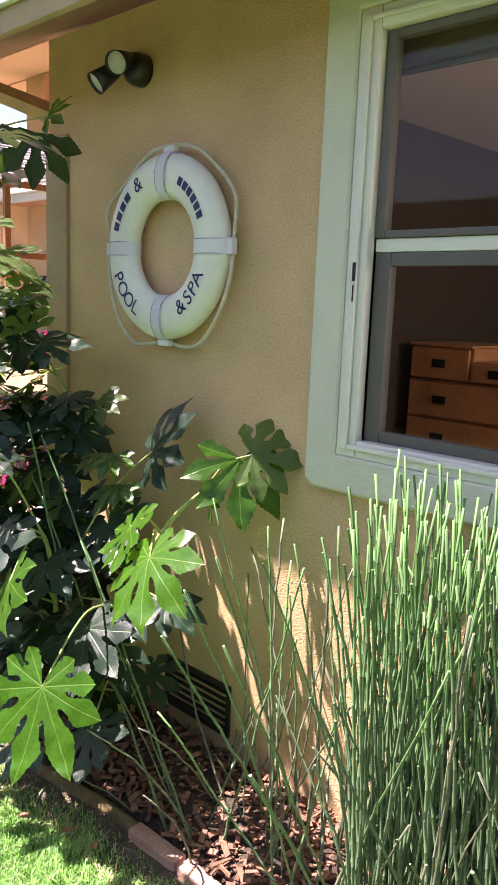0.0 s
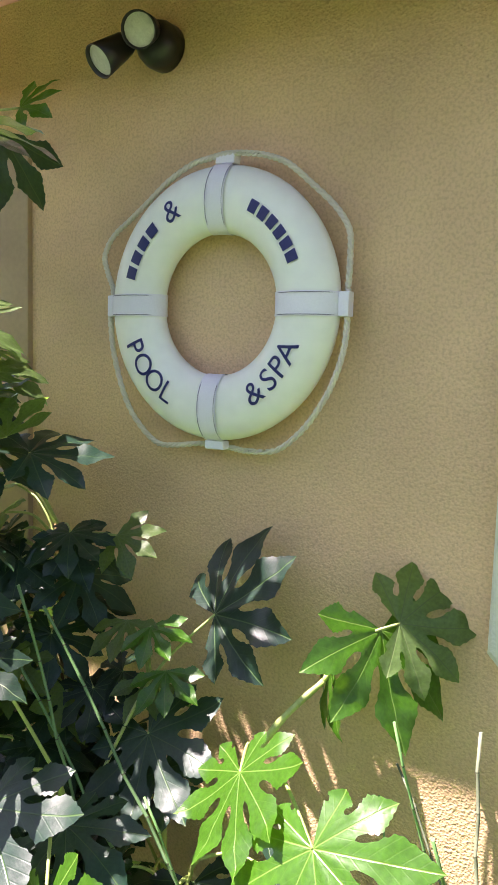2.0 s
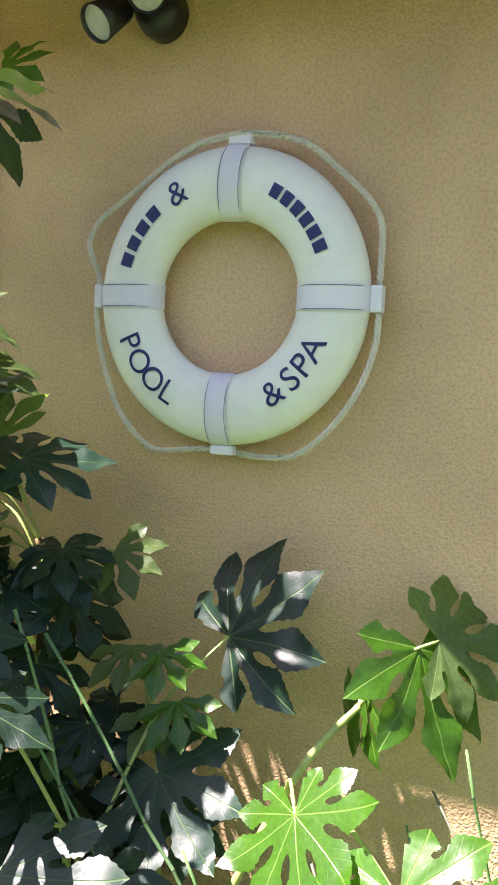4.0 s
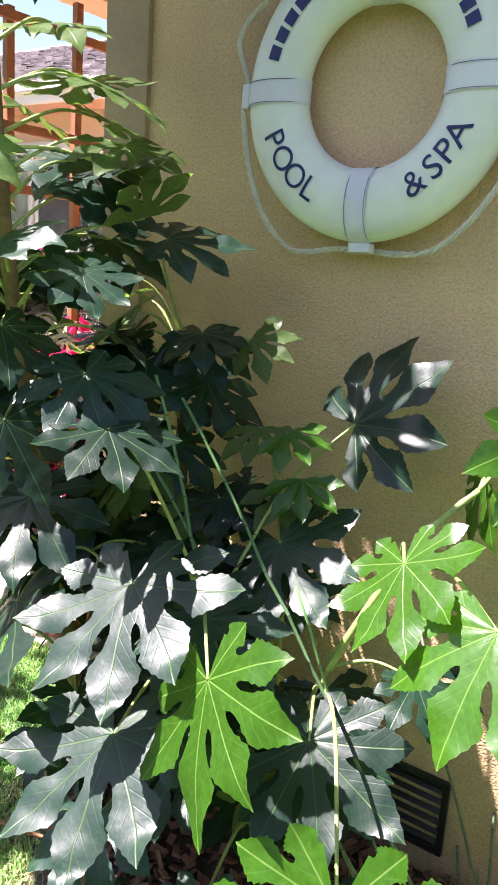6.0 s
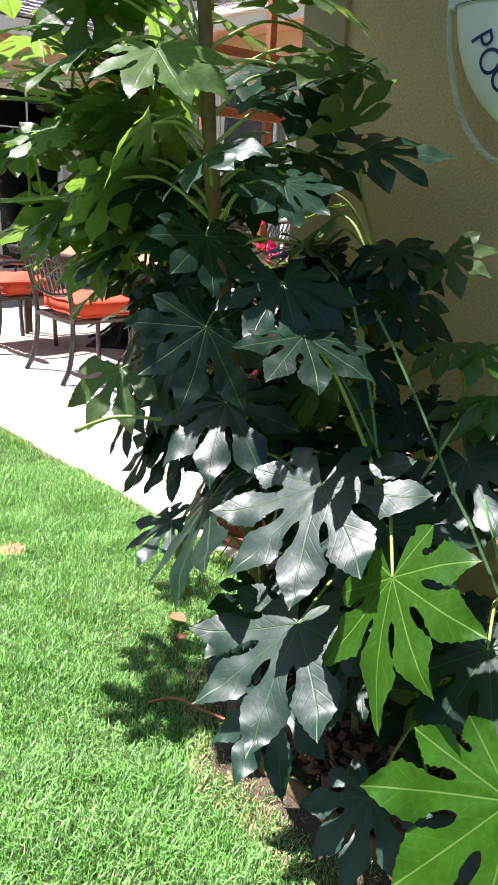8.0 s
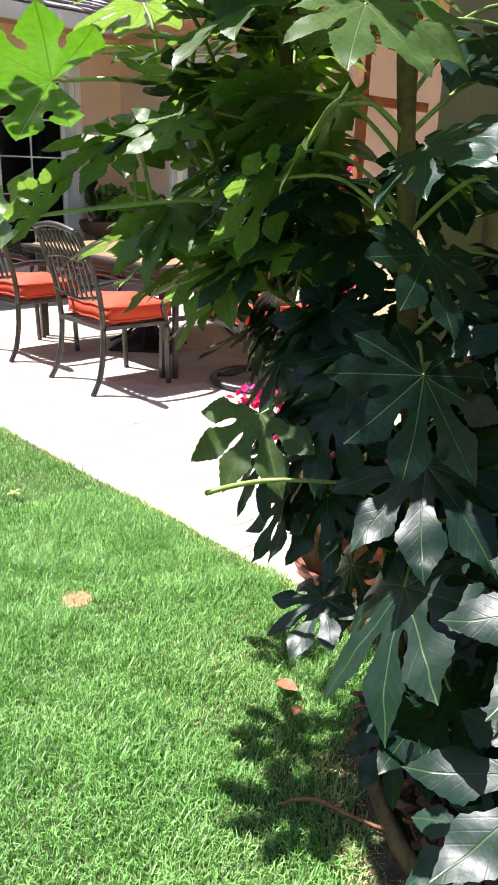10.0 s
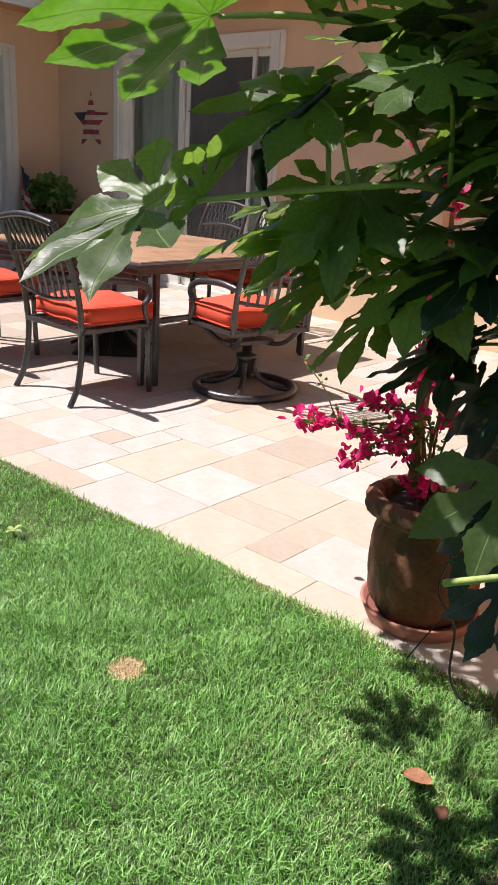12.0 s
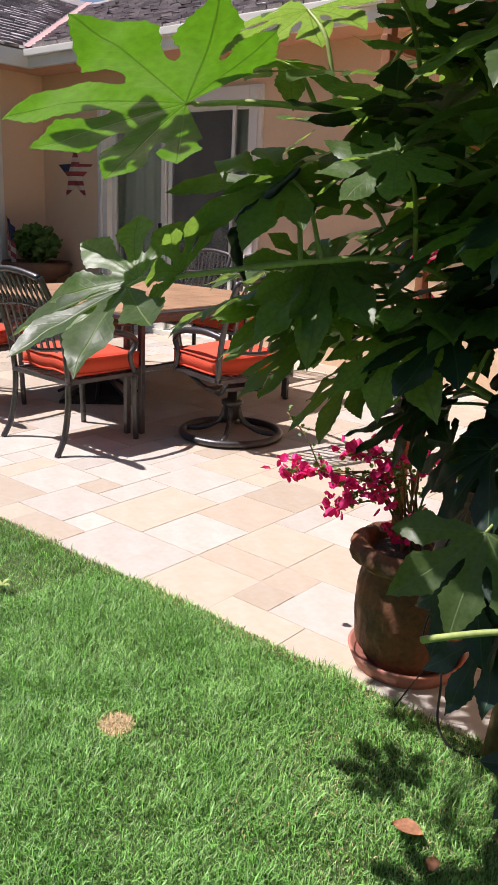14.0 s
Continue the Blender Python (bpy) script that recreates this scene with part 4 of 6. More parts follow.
def build_chair(label, swivel=False):
    """A cast-metal armchair with a red seat cushion, facing +y."""
    ch = thing("dining_chair" if not swivel else "swivel_chair", label, "chair", group="chairs round the table")
    zf = 0.395
    b = B()
    for a, c in (((-0.27, -0.24), (0.27, -0.21)), ((-0.27, 0.22), (0.27, 0.25)), ((-0.27, -0.21), (-0.24, 0.22)), ((0.24, -0.21), (0.27, 0.22))):
        box(b, (*a, zf - 0.012), (*c, zf + 0.014), 0.005)
    for k in range(7):
        x = -0.2 + 0.4 * k / 6
        box(b, (x - 0.012, -0.212, zf - 0.004), (x + 0.012, 0.222, zf + 0.008))
    part("seat_frame", b, METAL, ch)
    part("cushion", cushion_mesh(0.52, 0.45, 0.13, zf + 0.012, 0.045), CUSHION, ch, "red-orange boxed seat cushion", smooth=True)
    for sx in (-1, 1):
        if not swivel:
            b = B()
            tube(b, sweep([(sx * 0.255, -0.225, zf), (sx * 0.258, -0.232, 0.25), (sx * 0.263, -0.262, 0.10), (sx * 0.268, -0.315, 0.0)], 16), 0.017, 8)
            part("leg", b, METAL, ch, smooth=True)
            b = B()
            tube(b, sweep([(sx * 0.252, 0.232, zf), (sx * 0.252, 0.235, 0.2), (sx * 0.254, 0.245, 0.0)], 8), 0.017, 8)
            part("leg", b, METAL, ch, smooth=True)
        b = B()
        tube(b, sweep([(sx * 0.258, -0.225, zf), (sx * 0.262, -0.25, 0.6), (sx * 0.262, -0.32, 0.82), (sx * 0.25, -0.38, 0.955)], 14), 0.017, 8)
        part("back_post", b, METAL, ch, smooth=True)
        b = B()
        tube(b, sweep([(sx * 0.264, -0.262, 0.645), (sx * 0.285, -0.12, 0.665), (sx * 0.29, 0.06, 0.650), (sx * 0.285, 0.17, 0.622), (sx * 0.275, 0.225, 0.585), (sx * 0.27, 0.215, 0.545), (sx * 0.265, 0.19, 0.50), (sx * 0.262, 0.225, zf)], 30), 0.0145, 8, flat=1.25)
        part("arm", b, METAL, ch, smooth=True)
    b = B()
    tube(b, sweep([(-0.25, -0.38, 0.95), (-0.12, -0.388, 0.972), (0, -0.39, 0.98), (0.12, -0.388, 0.972), (0.25, -0.38, 0.95)], 16), 0.017, 8)
    part("top_rail", b, METAL, ch, smooth=True)
    b = B()
    tube(b, sweep([(-0.26, -0.305, 0.775), (0, -0.318, 0.80), (0.26, -0.305, 0.775)], 10), 0.010, 6)
    tube(b, sweep([(-0.258, -0.25, 0.58), (0, -0.25, 0.545), (0.258, -0.25, 0.58)], 10), 0.012, 6)
    part("cross_rail", b, METAL, ch, smooth=True)
    b = B()
    lattice(b, 0.49, 0.78, 0.965, -0.312, -0.386, cols=5)
    part("lattice", b, METAL, ch, "interlaced arches of the back", smooth=True)
    for k in range(7):
        x = -0.195 + 0.065 * k
        b = B()
        box(b, (x - 0.009, -0.004, 0), (x + 0.009, 0.004, 0.235))
        bmesh.ops.transform(b, matrix=pose(0, -0.252, 0.555, 14, 0, 0), verts=b.verts)
        part("back_slat", b, METAL, ch)
    if swivel:
        b = B()
        tube(b, [(0.295 * math.cos(k * math.pi / 24), 0.295 * math.sin(k * math.pi / 24), 0.025) for k in range(48)], 0.025, 8, closed=True, flat=0.9)
        part("base_ring", b, METAL, ch, smooth=True)
        for k in range(4):
            a = math.pi / 4 + k * math.pi / 2
            c, s = math.cos(a), math.sin(a)
            b = B()
            tube(b, sweep([(0.27 * c, 0.27 * s, 0.03), (0.17 * c, 0.17 * s, 0.04), (0.07 * c, 0.07 * s, 0.10), (0.04 * c, 0.04 * s, 0.18)], 14), 0.016, 7)
            part("base_spoke", b, METAL, ch, smooth=True)
        b = B()
        lathe(b, [(0, 0.10), (0.05, 0.11), (0.05, 0.19), (0.065, 0.20), (0.065, 0.225), (0.03, 0.235), (0.028, 0.30), (0, 0.30)], 20)
        part("hub", b, METAL, ch, smooth=True)
        for sx in (-1, 1):
            b = B()
            tube(b, sweep([(sx * 0.20, -0.22, zf - 0.01), (sx * 0.17, -0.12, 0.30), (sx * 0.13, 0.0, 0.285), (sx * 0.15, 0.12, 0.31), (sx * 0.2, 0.22, zf - 0.01)], 18), 0.014, 7)
            part("rocker_spring", b, METAL, ch, smooth=True)
        b = B()
        box(b, (-0.16, -0.05, 0.285), (0.16, 0.05, 0.31), 0.004)
        part("bracket", b, METAL, ch)
    return ch


chair = build_chair("bronze metal patio armchair with a red-orange cushion")
chair.matrix_basis = pose(-3.885, 1.16, 0, 0, 0, -2)
for x, y, rz in ((-4.99, 1.14, 4), (-4.52, 3.30, 180), (-5.22, 3.33, 176)):
    copy_thing(chair, pose(x, y, 0, 0, 0, rz))
swivel = build_chair("bronze swivel rocker armchair with a red-orange cushion", True)
swivel.matrix_basis = pose(-3.30, 1.88, 0, 0, 0, 76)

# ---- terracotta pot with bougainvillea ----
PX, PY = -1.24, 0.36
pot = thing("terracotta_pot", "weathered terracotta urn with a rolled rim on a clay saucer", "pot", (PX, PY, 0))
pot.scale = (1.05, 1.05, 1.0)
b = B()
prof = [(0, 0.03), (0.125, 0.03), (0.133, 0.05)] + [(0.134 + 0.026 * math.sin(math.pi * k / 20) ** 0.8, 0.05 + 0.0135 * k) for k in range(1, 20)]
prof += [(0.140, 0.325), (0.152, 0.331), (0.168, 0.338), (0.181, 0.350), (0.186, 0.367), (0.182, 0.384), (0.168, 0.396), (0.150, 0.398), (0.138, 0.388), (0.130, 0.365), (0.125, 0.30), (0, 0.30)]
lathe(b, prof, 96, wobble=0.03)
for v in b.verts:
    r = math.hypot(v.co.x, v.co.y)
    if r > 0.128 and v.co.z > 0.045:
        a = math.atan2(v.co.y, v.co.x)
        crust = noise.noise(Vector((math.cos(a) * 4.5, math.sin(a) * 4.5, v.co.z * 8))) + 0.5 * noise.noise(Vector((math.cos(a) * 13, math.sin(a) * 13, v.co.z * 16)))
        k = 1 + (0.075 * max(0.0, min(0.55, crust)) if v.co.z < 0.33 else 0.03 * math.sin(14 * a + 60 * v.co.z))
        v.co.x, v.co.y = v.co.x * k, v.co.y * k
part("body", b, TERRA, pot, "flaking reddish clay body with dark moss", smooth=True)
b = B()
lathe(b, [(0, 0), (0.150, 0), (0.165, 0.035), (0.170, 0.05), (0.160, 0.05), (0.150, 0.025), (0, 0.022)], 44)
part("saucer", b, TERRA_PLAIN, pot, "pinkish clay saucer", smooth=True)
b = B()
lathe(b, [(0, 0.362), (0.07, 0.37), (0.127, 0.36)], 24, wobble=0.1)
part("soil", b, SOIL, pot)
trellis = thing("wooden_trellis", "orange-stained wooden ladder trellis standing in the pot", "trellis", (-1.33, 0.39, 0.37))
for y, z0, z1 in ((0.0, -0.03, 1.74), (-0.27, 1.08, 1.66), (0.23, 1.08, 1.66)):
    b = B()
    box(b, (-0.012, y - 0.014, z0), (0.012, y + 0.014, z1), 0.003)
    part("upright", b, TIMBER, trellis)
for z in (1.14, 1.32, 1.63):
    b = B()
    box(b, (0.0125, -0.33, z - 0.014), (0.030, 0.29, z + 0.014), 0.003)
    part("rail", b, TIMBER, trellis)
boug = thing("bougainvillea", "bougainvillea with crimson bracts growing in the terracotta pot", "plant", (PX, PY, 0.365))
rng = random.Random(11)
tips = []
CLUSTERS = ((-1.70, 0.30, 0.515), (-1.655, 0.28, 0.535), (-1.57, 0.30, 0.552), (-1.495, 0.29, 0.53), (-1.465, 0.30, 0.625), (-1.41, 0.32, 0.64), (-1.416, 0.27, 0.525), (-1.505, 0.30, 0.44),
            (-1.335, 0.30, 0.61), (-1.32, 0.26, 0.535), (-1.30, 0.33, 0.79), (-1.27, 0.32, 0.725), (-1.285, 0.29, 0.43), (-1.215, 0.30, 0.46), (-1.37, 0.31, 0.57), (-1.24, 0.36, 0.62))
for x, y, z in CLUSTERS:
    end = Vector((x - PX, y - PY, z - 0.365))
    up = 0.10 + 0.35 * max(0.0, end.z)
    pts = sweep([(rng.uniform(-0.04, 0.04), rng.uniform(-0.04, 0.04), 0), end * 0.35 + Vector((rng.gauss(0, 0.015), rng.gauss(0, 0.015), up * 0.8)), end * 0.75 + Vector((rng.gauss(0, 0.012), 0, up * 0.35)), end], 16)
    b = B()
    tube(b, pts, [0.0042 - 0.0026 * i / len(pts) for i in range(len(pts))], 5)
    part("twig", b, WOODSTEM, boug, smooth=True)
    tips.append(pts)
# one thin shoot over the patio
pts = sweep([(-0.02, 0.0, 0.02), (-0.16, -0.02, 0.20), (-0.30, -0.05, 0.17), (-0.38, -0.06, 0.28), (-0.46, -0.06, 0.345)], 16)
b = B()
tube(b, pts, 0.0024, 5)
tips.append(pts)
part("twig", b, WOODSTEM, boug, smooth=True)


# one shoot that climbs the trellis
climb = sweep([(-0.02, 0.02, 0), (-0.09, 0.03, 0.25), (-0.10, -0.02, 0.50), (-0.08, 0.05, 0.75), (-0.10, -0.06, 0.98)], 20)
b = B()
tube(b, climb, 0.004, 5)
part("twig", b, WOODSTEM, boug, smooth=True)


def scatter_blades(name, spots, size, material, parent, rng, cup=0.25):
    """Small folded blades at the spots, in one mesh."""
    vs, fs = [], []
    for p in spots:
        d = Vector((rng.gauss(0, 1), rng.gauss(0, 1), rng.gauss(0.3, 0.7))).normalized()
        u = d.cross(Vector((rng.gauss(0, 1), rng.gauss(0, 1), rng.gauss(0, 1)))).normalized()
        nn = d.cross(u)
        s = size * rng.uniform(0.6, 1.3)
        k = len(vs)
        for q in (p, p + s * (0.22 * d + 0.38 * u + cup * 0.7 * nn), p + s * (0.68 * d + 0.40 * u + cup * nn), p + s * (d + 0.1 * nn), p + s * (0.68 * d - 0.40 * u + cup * nn), p + s * (0.22 * d - 0.38 * u + cup * 0.7 * nn), p + s * 0.5 * d):
            vs.append(tuple(q))
        fs += [(k + i, k + (i + 1) % 6, k + 6) for i in range(6)]
    ob = new(name, mesh_from(name, vs, fs, material))
    ob.parent = parent
    return ob


spots = []
for pts in tips[:-1]:
    for q in range(17):
        spots.append(pts[-1] + Vector((rng.gauss(0, 0.021), rng.gauss(0, 0.021), rng.gauss(0, 0.016))))
    for q in range(5):
        spots.append(pts[-4] + Vector((rng.gauss(0, 0.010), rng.gauss(0, 0.010), rng.gauss(0, 0.010))))
for c in (7, 10, 12, 14, 17, 19):
    for q in range(24):
        spots.append(climb[c] + Vector((rng.gauss(0.02, 0.025), rng.gauss(-0.02, 0.025), rng.gauss(0, 0.02))))
tagged(scatter_blades("blossom", spots, 0.030, PETAL, boug, rng), "crimson papery bracts", kind="stuff")
spots = [p + Vector((rng.gauss(0, .008), rng.gauss(0, .008), rng.gauss(0, .008))) for pts in tips for p in pts[4:] for q in range(2)]
tagged(scatter_blades("foliage", spots, 0.017, SMALL_LEAF, boug, rng), "small pale green leaves", kind="stuff")

# ---- far corner: star, planter, flag ----
star = thing("barn_star", "metal barn star painted with stripes and a blue field", "wall star", (-7.95, DY - 0.003, 1.67))
RO, RI = 0.33, 0.135
b = B()
tip = [b.verts.new((RO * math.sin(k * 2 * math.pi / 5), -0.004, RO * math.cos(k * 2 * math.pi / 5))) for k in range(5)]
dent = [b.verts.new((RI * math.sin((k + .5) * 2 * math.pi / 5), -0.004, RI * math.cos((k + .5) * 2 * math.pi / 5))) for k in range(5)]
mid = b.verts.new((0, -0.045, 0))
for k in range(5):
    b.faces.new((mid, tip[k], dent[k]))
    b.faces.new((mid, dent[k - 1], tip[k]))
NB_ = 13
for k in range(NB_):
    z0, z1 = -RO + 2 * RO * k / NB_, -RO + 2 * RO * (k + 1) / NB_
    c = b.copy()
    bmesh.ops.bisect_plane(c, geom=c.verts[:] + c.edges[:] + c.faces[:], plane_co=(0, 0, z0), plane_no=(0, 0, -1), clear_outer=True)
    bmesh.ops.bisect_plane(c, geom=c.verts[:] + c.edges[:] + c.faces[:], plane_co=(0, 0, z1), plane_no=(0, 0, -1), clear_inner=True)
    if 7 <= k <= 9:
        d = c.copy()
        bmesh.ops.bisect_plane(d, geom=d.verts[:] + d.edges[:] + d.faces[:], plane_co=(-0.08, 0, 0), plane_no=(1, 0, 0), clear_outer=True)
        bmesh.ops.bisect_plane(c, geom=c.verts[:] + c.edges[:] + c.faces[:], plane_co=(-0.08, 0, 0), plane_no=(1, 0, 0), clear_inner=True)
        if d.faces:
            part("blue_field", d, BLUEP, star)
    while c.faces:
        c.faces.ensure_lookup_table()
        isle, todo = {c.faces[0]}, [c.faces[0]]
        while todo:
            for e in todo.pop().edges:
                for g in e.link_faces:
                    if g not in isle:
                        isle.add(g)
                        todo.append(g)
        one = B()
        for g in isle:
            one.faces.new([one.verts.new(v.co) for v in g.verts])
        bmesh.ops.remove_doubles(one, verts=one.verts, dist=0.0001)
        part("stripe", one, REDP if k % 2 == 0 else CREAM, star)
        bmesh.ops.delete(c, geom=list(isle), context="FACES")
    c.free()
b.free()
planter = thing("planter", "brown wooden planter bowl with a leafy green plant", "planter", (-8.1, 3.9, 0))
b = B()
lathe(b, [(0, 0.0), (0.20, 0.0), (0.16, 0.25), (0.22, 0.50), (0.36, 0.56), (0.40, 0.66), (0.385, 0.69), (0.35, 0.67), (0.33, 0.6), (0, 0.6)], 30)
part("bowl", b, BOWL, planter, smooth=True)
rng = random.Random(3)
spots = []
for q in range(420):
    d = Vector((rng.gauss(0, 1), rng.gauss(0, 1), rng.gauss(0, 0.8))).normalized() * rng.uniform(0.5, 1)
    spots.append(Vector((0.0 + d.x * 0.25, d.y * 0.25, 0.87 + d.z * 0.20)))
tagged(scatter_blades("foliage", spots, 0.10, SMALL_LEAF, planter, rng), "leafy green plant", kind="stuff")
for q in range(9):
    b = B()
    tube(b, [(0, 0, 0.62), (rng.gauss(0, 0.12), rng.gauss(0, 0.12), rng.uniform(0.75, 1.0))], 0.006, 5)
    part("stem", b, STEM, planter)
flag = thing("small_flag", "small striped flag with a blue corner on a stick", "flag", (-8.30, 3.70, 0.66))
b = B()
tube(b, [(0, 0, -0.05), (-0.04, -0.02, 0.52)], 0.005, 6)
part("stick", b, OAK, flag)
for q in range(7):
    b = B()
    pts = []
    for k in range(6):
        x, z = -0.035 + 0.13 * k / 5, 0.50 - 0.06 * q - 0.10 * k / 5
        y = -0.02 + 0.015 * math.sin(k * 1.5)
        pts.append((b.verts.new((x, y, z)), b.verts.new((x - 0.004, y, z - 0.06))))
    for p, r in zip(pts, pts[1:]):
        b.faces.new((p[0], r[0], r[1], p[1]))
    part("stripe", b, BLUEP if q < 3 else (REDP if q % 2 else CREAM), flag)


# ---- the fatsia shrub in the bed ----
LOBES = ((-140, 0.46), (-108, 0.66), (-74, 0.86), (-38, 0.97), (0, 1.0), (38, 0.97), (74, 0.86), (108, 0.66), (140, 0.46))


def leaf_mesh(name, seed, droop=0.10, fold=0.16, curl=0.05, lobes=LOBES, slot=0.30, wide=0.93):
    """A palmate leaf of radius 1 in x-y, main lobe along +x, top face up: lobes fused round the hub, parted by drop-shaped slots, broad and toothed beyond them."""
    rng = random.Random(seed)
    bm = B()
    uv = bm.loops.layers.uv.new("vein")
    R0, NW, NL = slot, 6, 18
    tilt = rng.uniform(-3, 3)
    angs = [radians(ang + tilt + rng.uniform(-4, 4)) for ang, ln in lobes]
    lens = [ln * rng.uniform(0.92, 1.05) for ang, ln in lobes]
    for li, (a, ln) in enumerate(zip(angs, lens)):
        lo = (a - angs[li - 1]) / 2 if li else radians(20)
        hi = (angs[li + 1] - a) / 2 if li < len(angs) - 1 else radians(20)
        wmax = 0.205 * (ln + 0.10) * rng.uniform(0.92, 1.06)
        ca, sa = math.cos(a), math.sin(a)
        bend = rng.uniform(-0.16, 0.16)
        dr = droop * rng.uniform(0.3, 2.2)
        cu = curl * rng.uniform(-1.2, 1.5)
        wave, phase = rng.uniform(0.10, 0.30), rng.uniform(0, 6.28)
        twist = rng.uniform(-0.28, 0.28)
        gap = [rng.uniform(0.14, 0.30), rng.uniform(0.14, 0.30)]
        radii = [R0 * i / NW for i in range(NW + 1)] + [R0 + (ln - R0) * i / NL for i in range(1, NL + 1)]
        grid = []
        for i, r in enumerate(radii):
            q = max(0.0, (r - R0) / (ln - R0))
            taper = wmax * (max(0.0, 1 - max(0.0, (q - 0.34) / 0.66) ** 1.5)) if i < len(radii) - 1 else 0.0
            row = []
            for k, lim in ((0, lo), (1, hi)):
                wedge = r * math.tan(min(lim, radians(40)))
                w = wedge
                if q > 0:
                    rise = min(1.0, q / 0.10) ** 0.5
                    shut = min(1.0, max(0.0, (q - 0.16) / 0.34))
                    slotw = gap[k] * rise * (1 - shut * shut * (3 - 2 * shut)) + (1 - wide) * rise
                    w = min(wedge * (1 - slotw), taper)
                    if 0.25 < q < 0.97:
                        w += (0.012, -0.006)[i % 2] * (1 - 0.5 * q)
                row.append(max(w, 0.0))
            out = max(0.0, r - R0)
            pts = []
            for side, k in ((-1, 1.0), (-1, 0.55), (0, 0), (1, 0.55), (1, 1.0)):
                w = row[0 if side < 0 else 1] * k * side
                x, y = r, w + bend * out * out
                z = -droop * min(r, R0) ** 2 - dr * out * (out + 0.25) + fold * abs(w) - 0.9 * w * w + cu * q ** 3 * ln
                z += out * (twist * w + wave * abs(w) * math.sin(q * 8 + side * 1.6 + phase) * 1.6 + 0.05 * noise.noise(Vector((x * 6 + seed * 3.1, y * 6 + li * 5.7, seed))))
                pts.append((x * ca - y * sa, x * sa + y * ca, z, w, r))
            grid.append(pts)
        vs = [[bm.verts.new(p[:3]) for p in row] for row in grid]
        for i in range(len(radii) - 1):
            for k in range(4):
                f = bm.faces.new((vs[i][k], vs[i + 1][k], vs[i + 1][k + 1], vs[i][k + 1]))
                f.smooth = True
                for lp, (ii, kk) in zip(f.loops, ((i, k), (i + 1, k), (i + 1, k + 1), (i, k + 1))):
                    lp[uv].uv = (grid[ii][kk][3], grid[ii][kk][4])
    bmesh.ops.remove_doubles(bm, verts=bm.verts, dist=0.006)
    bmesh.ops.dissolve_degenerate(bm, edges=bm.edges[:], dist=0.0005)
    for f in bm.faces:
        if f.normal.z < 0:
            f.normal_flip()
    me = bpy.data.meshes.new(name)
    bm.to_mesh(me)
    bm.free()
    return me


def with_material(me, material):
    c = me.copy()
    c.materials.clear()
    c.materials.append(material)
    return c


EVEN = ((-128, 0.50), (-92, 0.75), (-55, 0.93), (-19, 1.0), (19, 1.0), (55, 0.93), (92, 0.75), (128, 0.50))
SHAPES = [leaf_mesh("leaf", 1, 0.10), leaf_mesh("leaf", 2, 0.18, 0.2), leaf_mesh("leaf", 3, 0.08, 0.12, 0.08), leaf_mesh("leaf", 4, 0.24, 0.22), leaf_mesh("leaf", 5, 0.34, 0.18, -0.06)]
SEVEN = leaf_mesh("leaf", 6, 0.14, 0.3, 0.03, LOBES[1:-1])
FIVE = leaf_mesh("leaf", 7, 0.12, 0.35, 0.05, LOBES[2:-2], 0.26)
BROAD = leaf_mesh("leaf", 9, 0.10, 0.20, 0.06, LOBES[1:-1], 0.38, 0.92)
SHAPES += [SEVEN, FIVE, BROAD, leaf_mesh("leaf", 10, 0.14, 0.2, 0.05, EVEN)]
KINDS = {"dark": [with_material(m, LEAF_DARK) for m in SHAPES], "mid": [with_material(m, LEAF_MID) for m in SHAPES], "young": [with_material(m, LEAF_YOUNG) for m in SHAPES]}
fatsia = thing("fatsia_shrub", "tall fatsia shrub with large glossy lobed leaves in the bed", "shrub", (-0.35, -0.28, 0.0))
FB = Vector((-0.35, -0.28, 0.0))
STEMS = {
    "trunk": sweep([(-0.40, -0.32, 0.0), (-0.42, -0.42, 0.55), (-0.43, -0.52, 1.05), (-0.43, -0.58, 1.40), (-0.50, -0.58, 2.05)], 40),
    "left": sweep([(-0.50, -0.26, 0.0), (-0.58, -0.32, 0.6), (-0.68, -0.42, 1.1), (-0.75, -0.50, 1.45), (-0.80, -0.55, 1.95)], 40),
    "front": sweep([(-0.18, -0.26, 0.0), (-0.12, -0.36, 0.35), (-0.05, -0.44, 0.70), (-0.03, -0.48, 0.80)], 20),
    "right": sweep([(0.00, -0.20, 0.0), (0.08, -0.26, 0.35), (0.18, -0.32, 0.62), (0.28, -0.24, 0.86), (0.36, -0.17, 0.97)], 24),
    "back": sweep([(-0.30, -0.14, 0.0), (-0.30, -0.17, 0.5), (-0.31, -0.19, 0.9), (-0.32, -0.20, 1.18)], 40),
    "low": sweep([(-0.06, -0.10, 0.0), (-0.05, -0.13, 0.45), (-0.04, -0.16, 0.82)], 24),
    "bough": sweep([(-0.70, -0.44, 1.15), (-0.84, -0.56, 1.24), (-0.96, -0.68, 1.235), (-1.10, -0.83, 1.205)], 20),
    "reach": sweep([(-0.66, -0.40, 0.98), (-0.82, -0.42, 1.06), (-0.96, -0.42, 1.10), (-1.08, -0.44, 1.11)], 18),
    "reach_high": sweep([(-0.73, -0.48, 1.32), (-0.84, -0.46, 1.36), (-0.98, -0.42, 1.37), (-1.08, -0.40, 1.36)], 18),
    "bough_high": sweep([(-0.75, -0.50, 1.42), (-0.90, -0.60, 1.44), (-1.05, -0.67, 1.455), (-1.14, -0.72, 1.452)], 18),
}
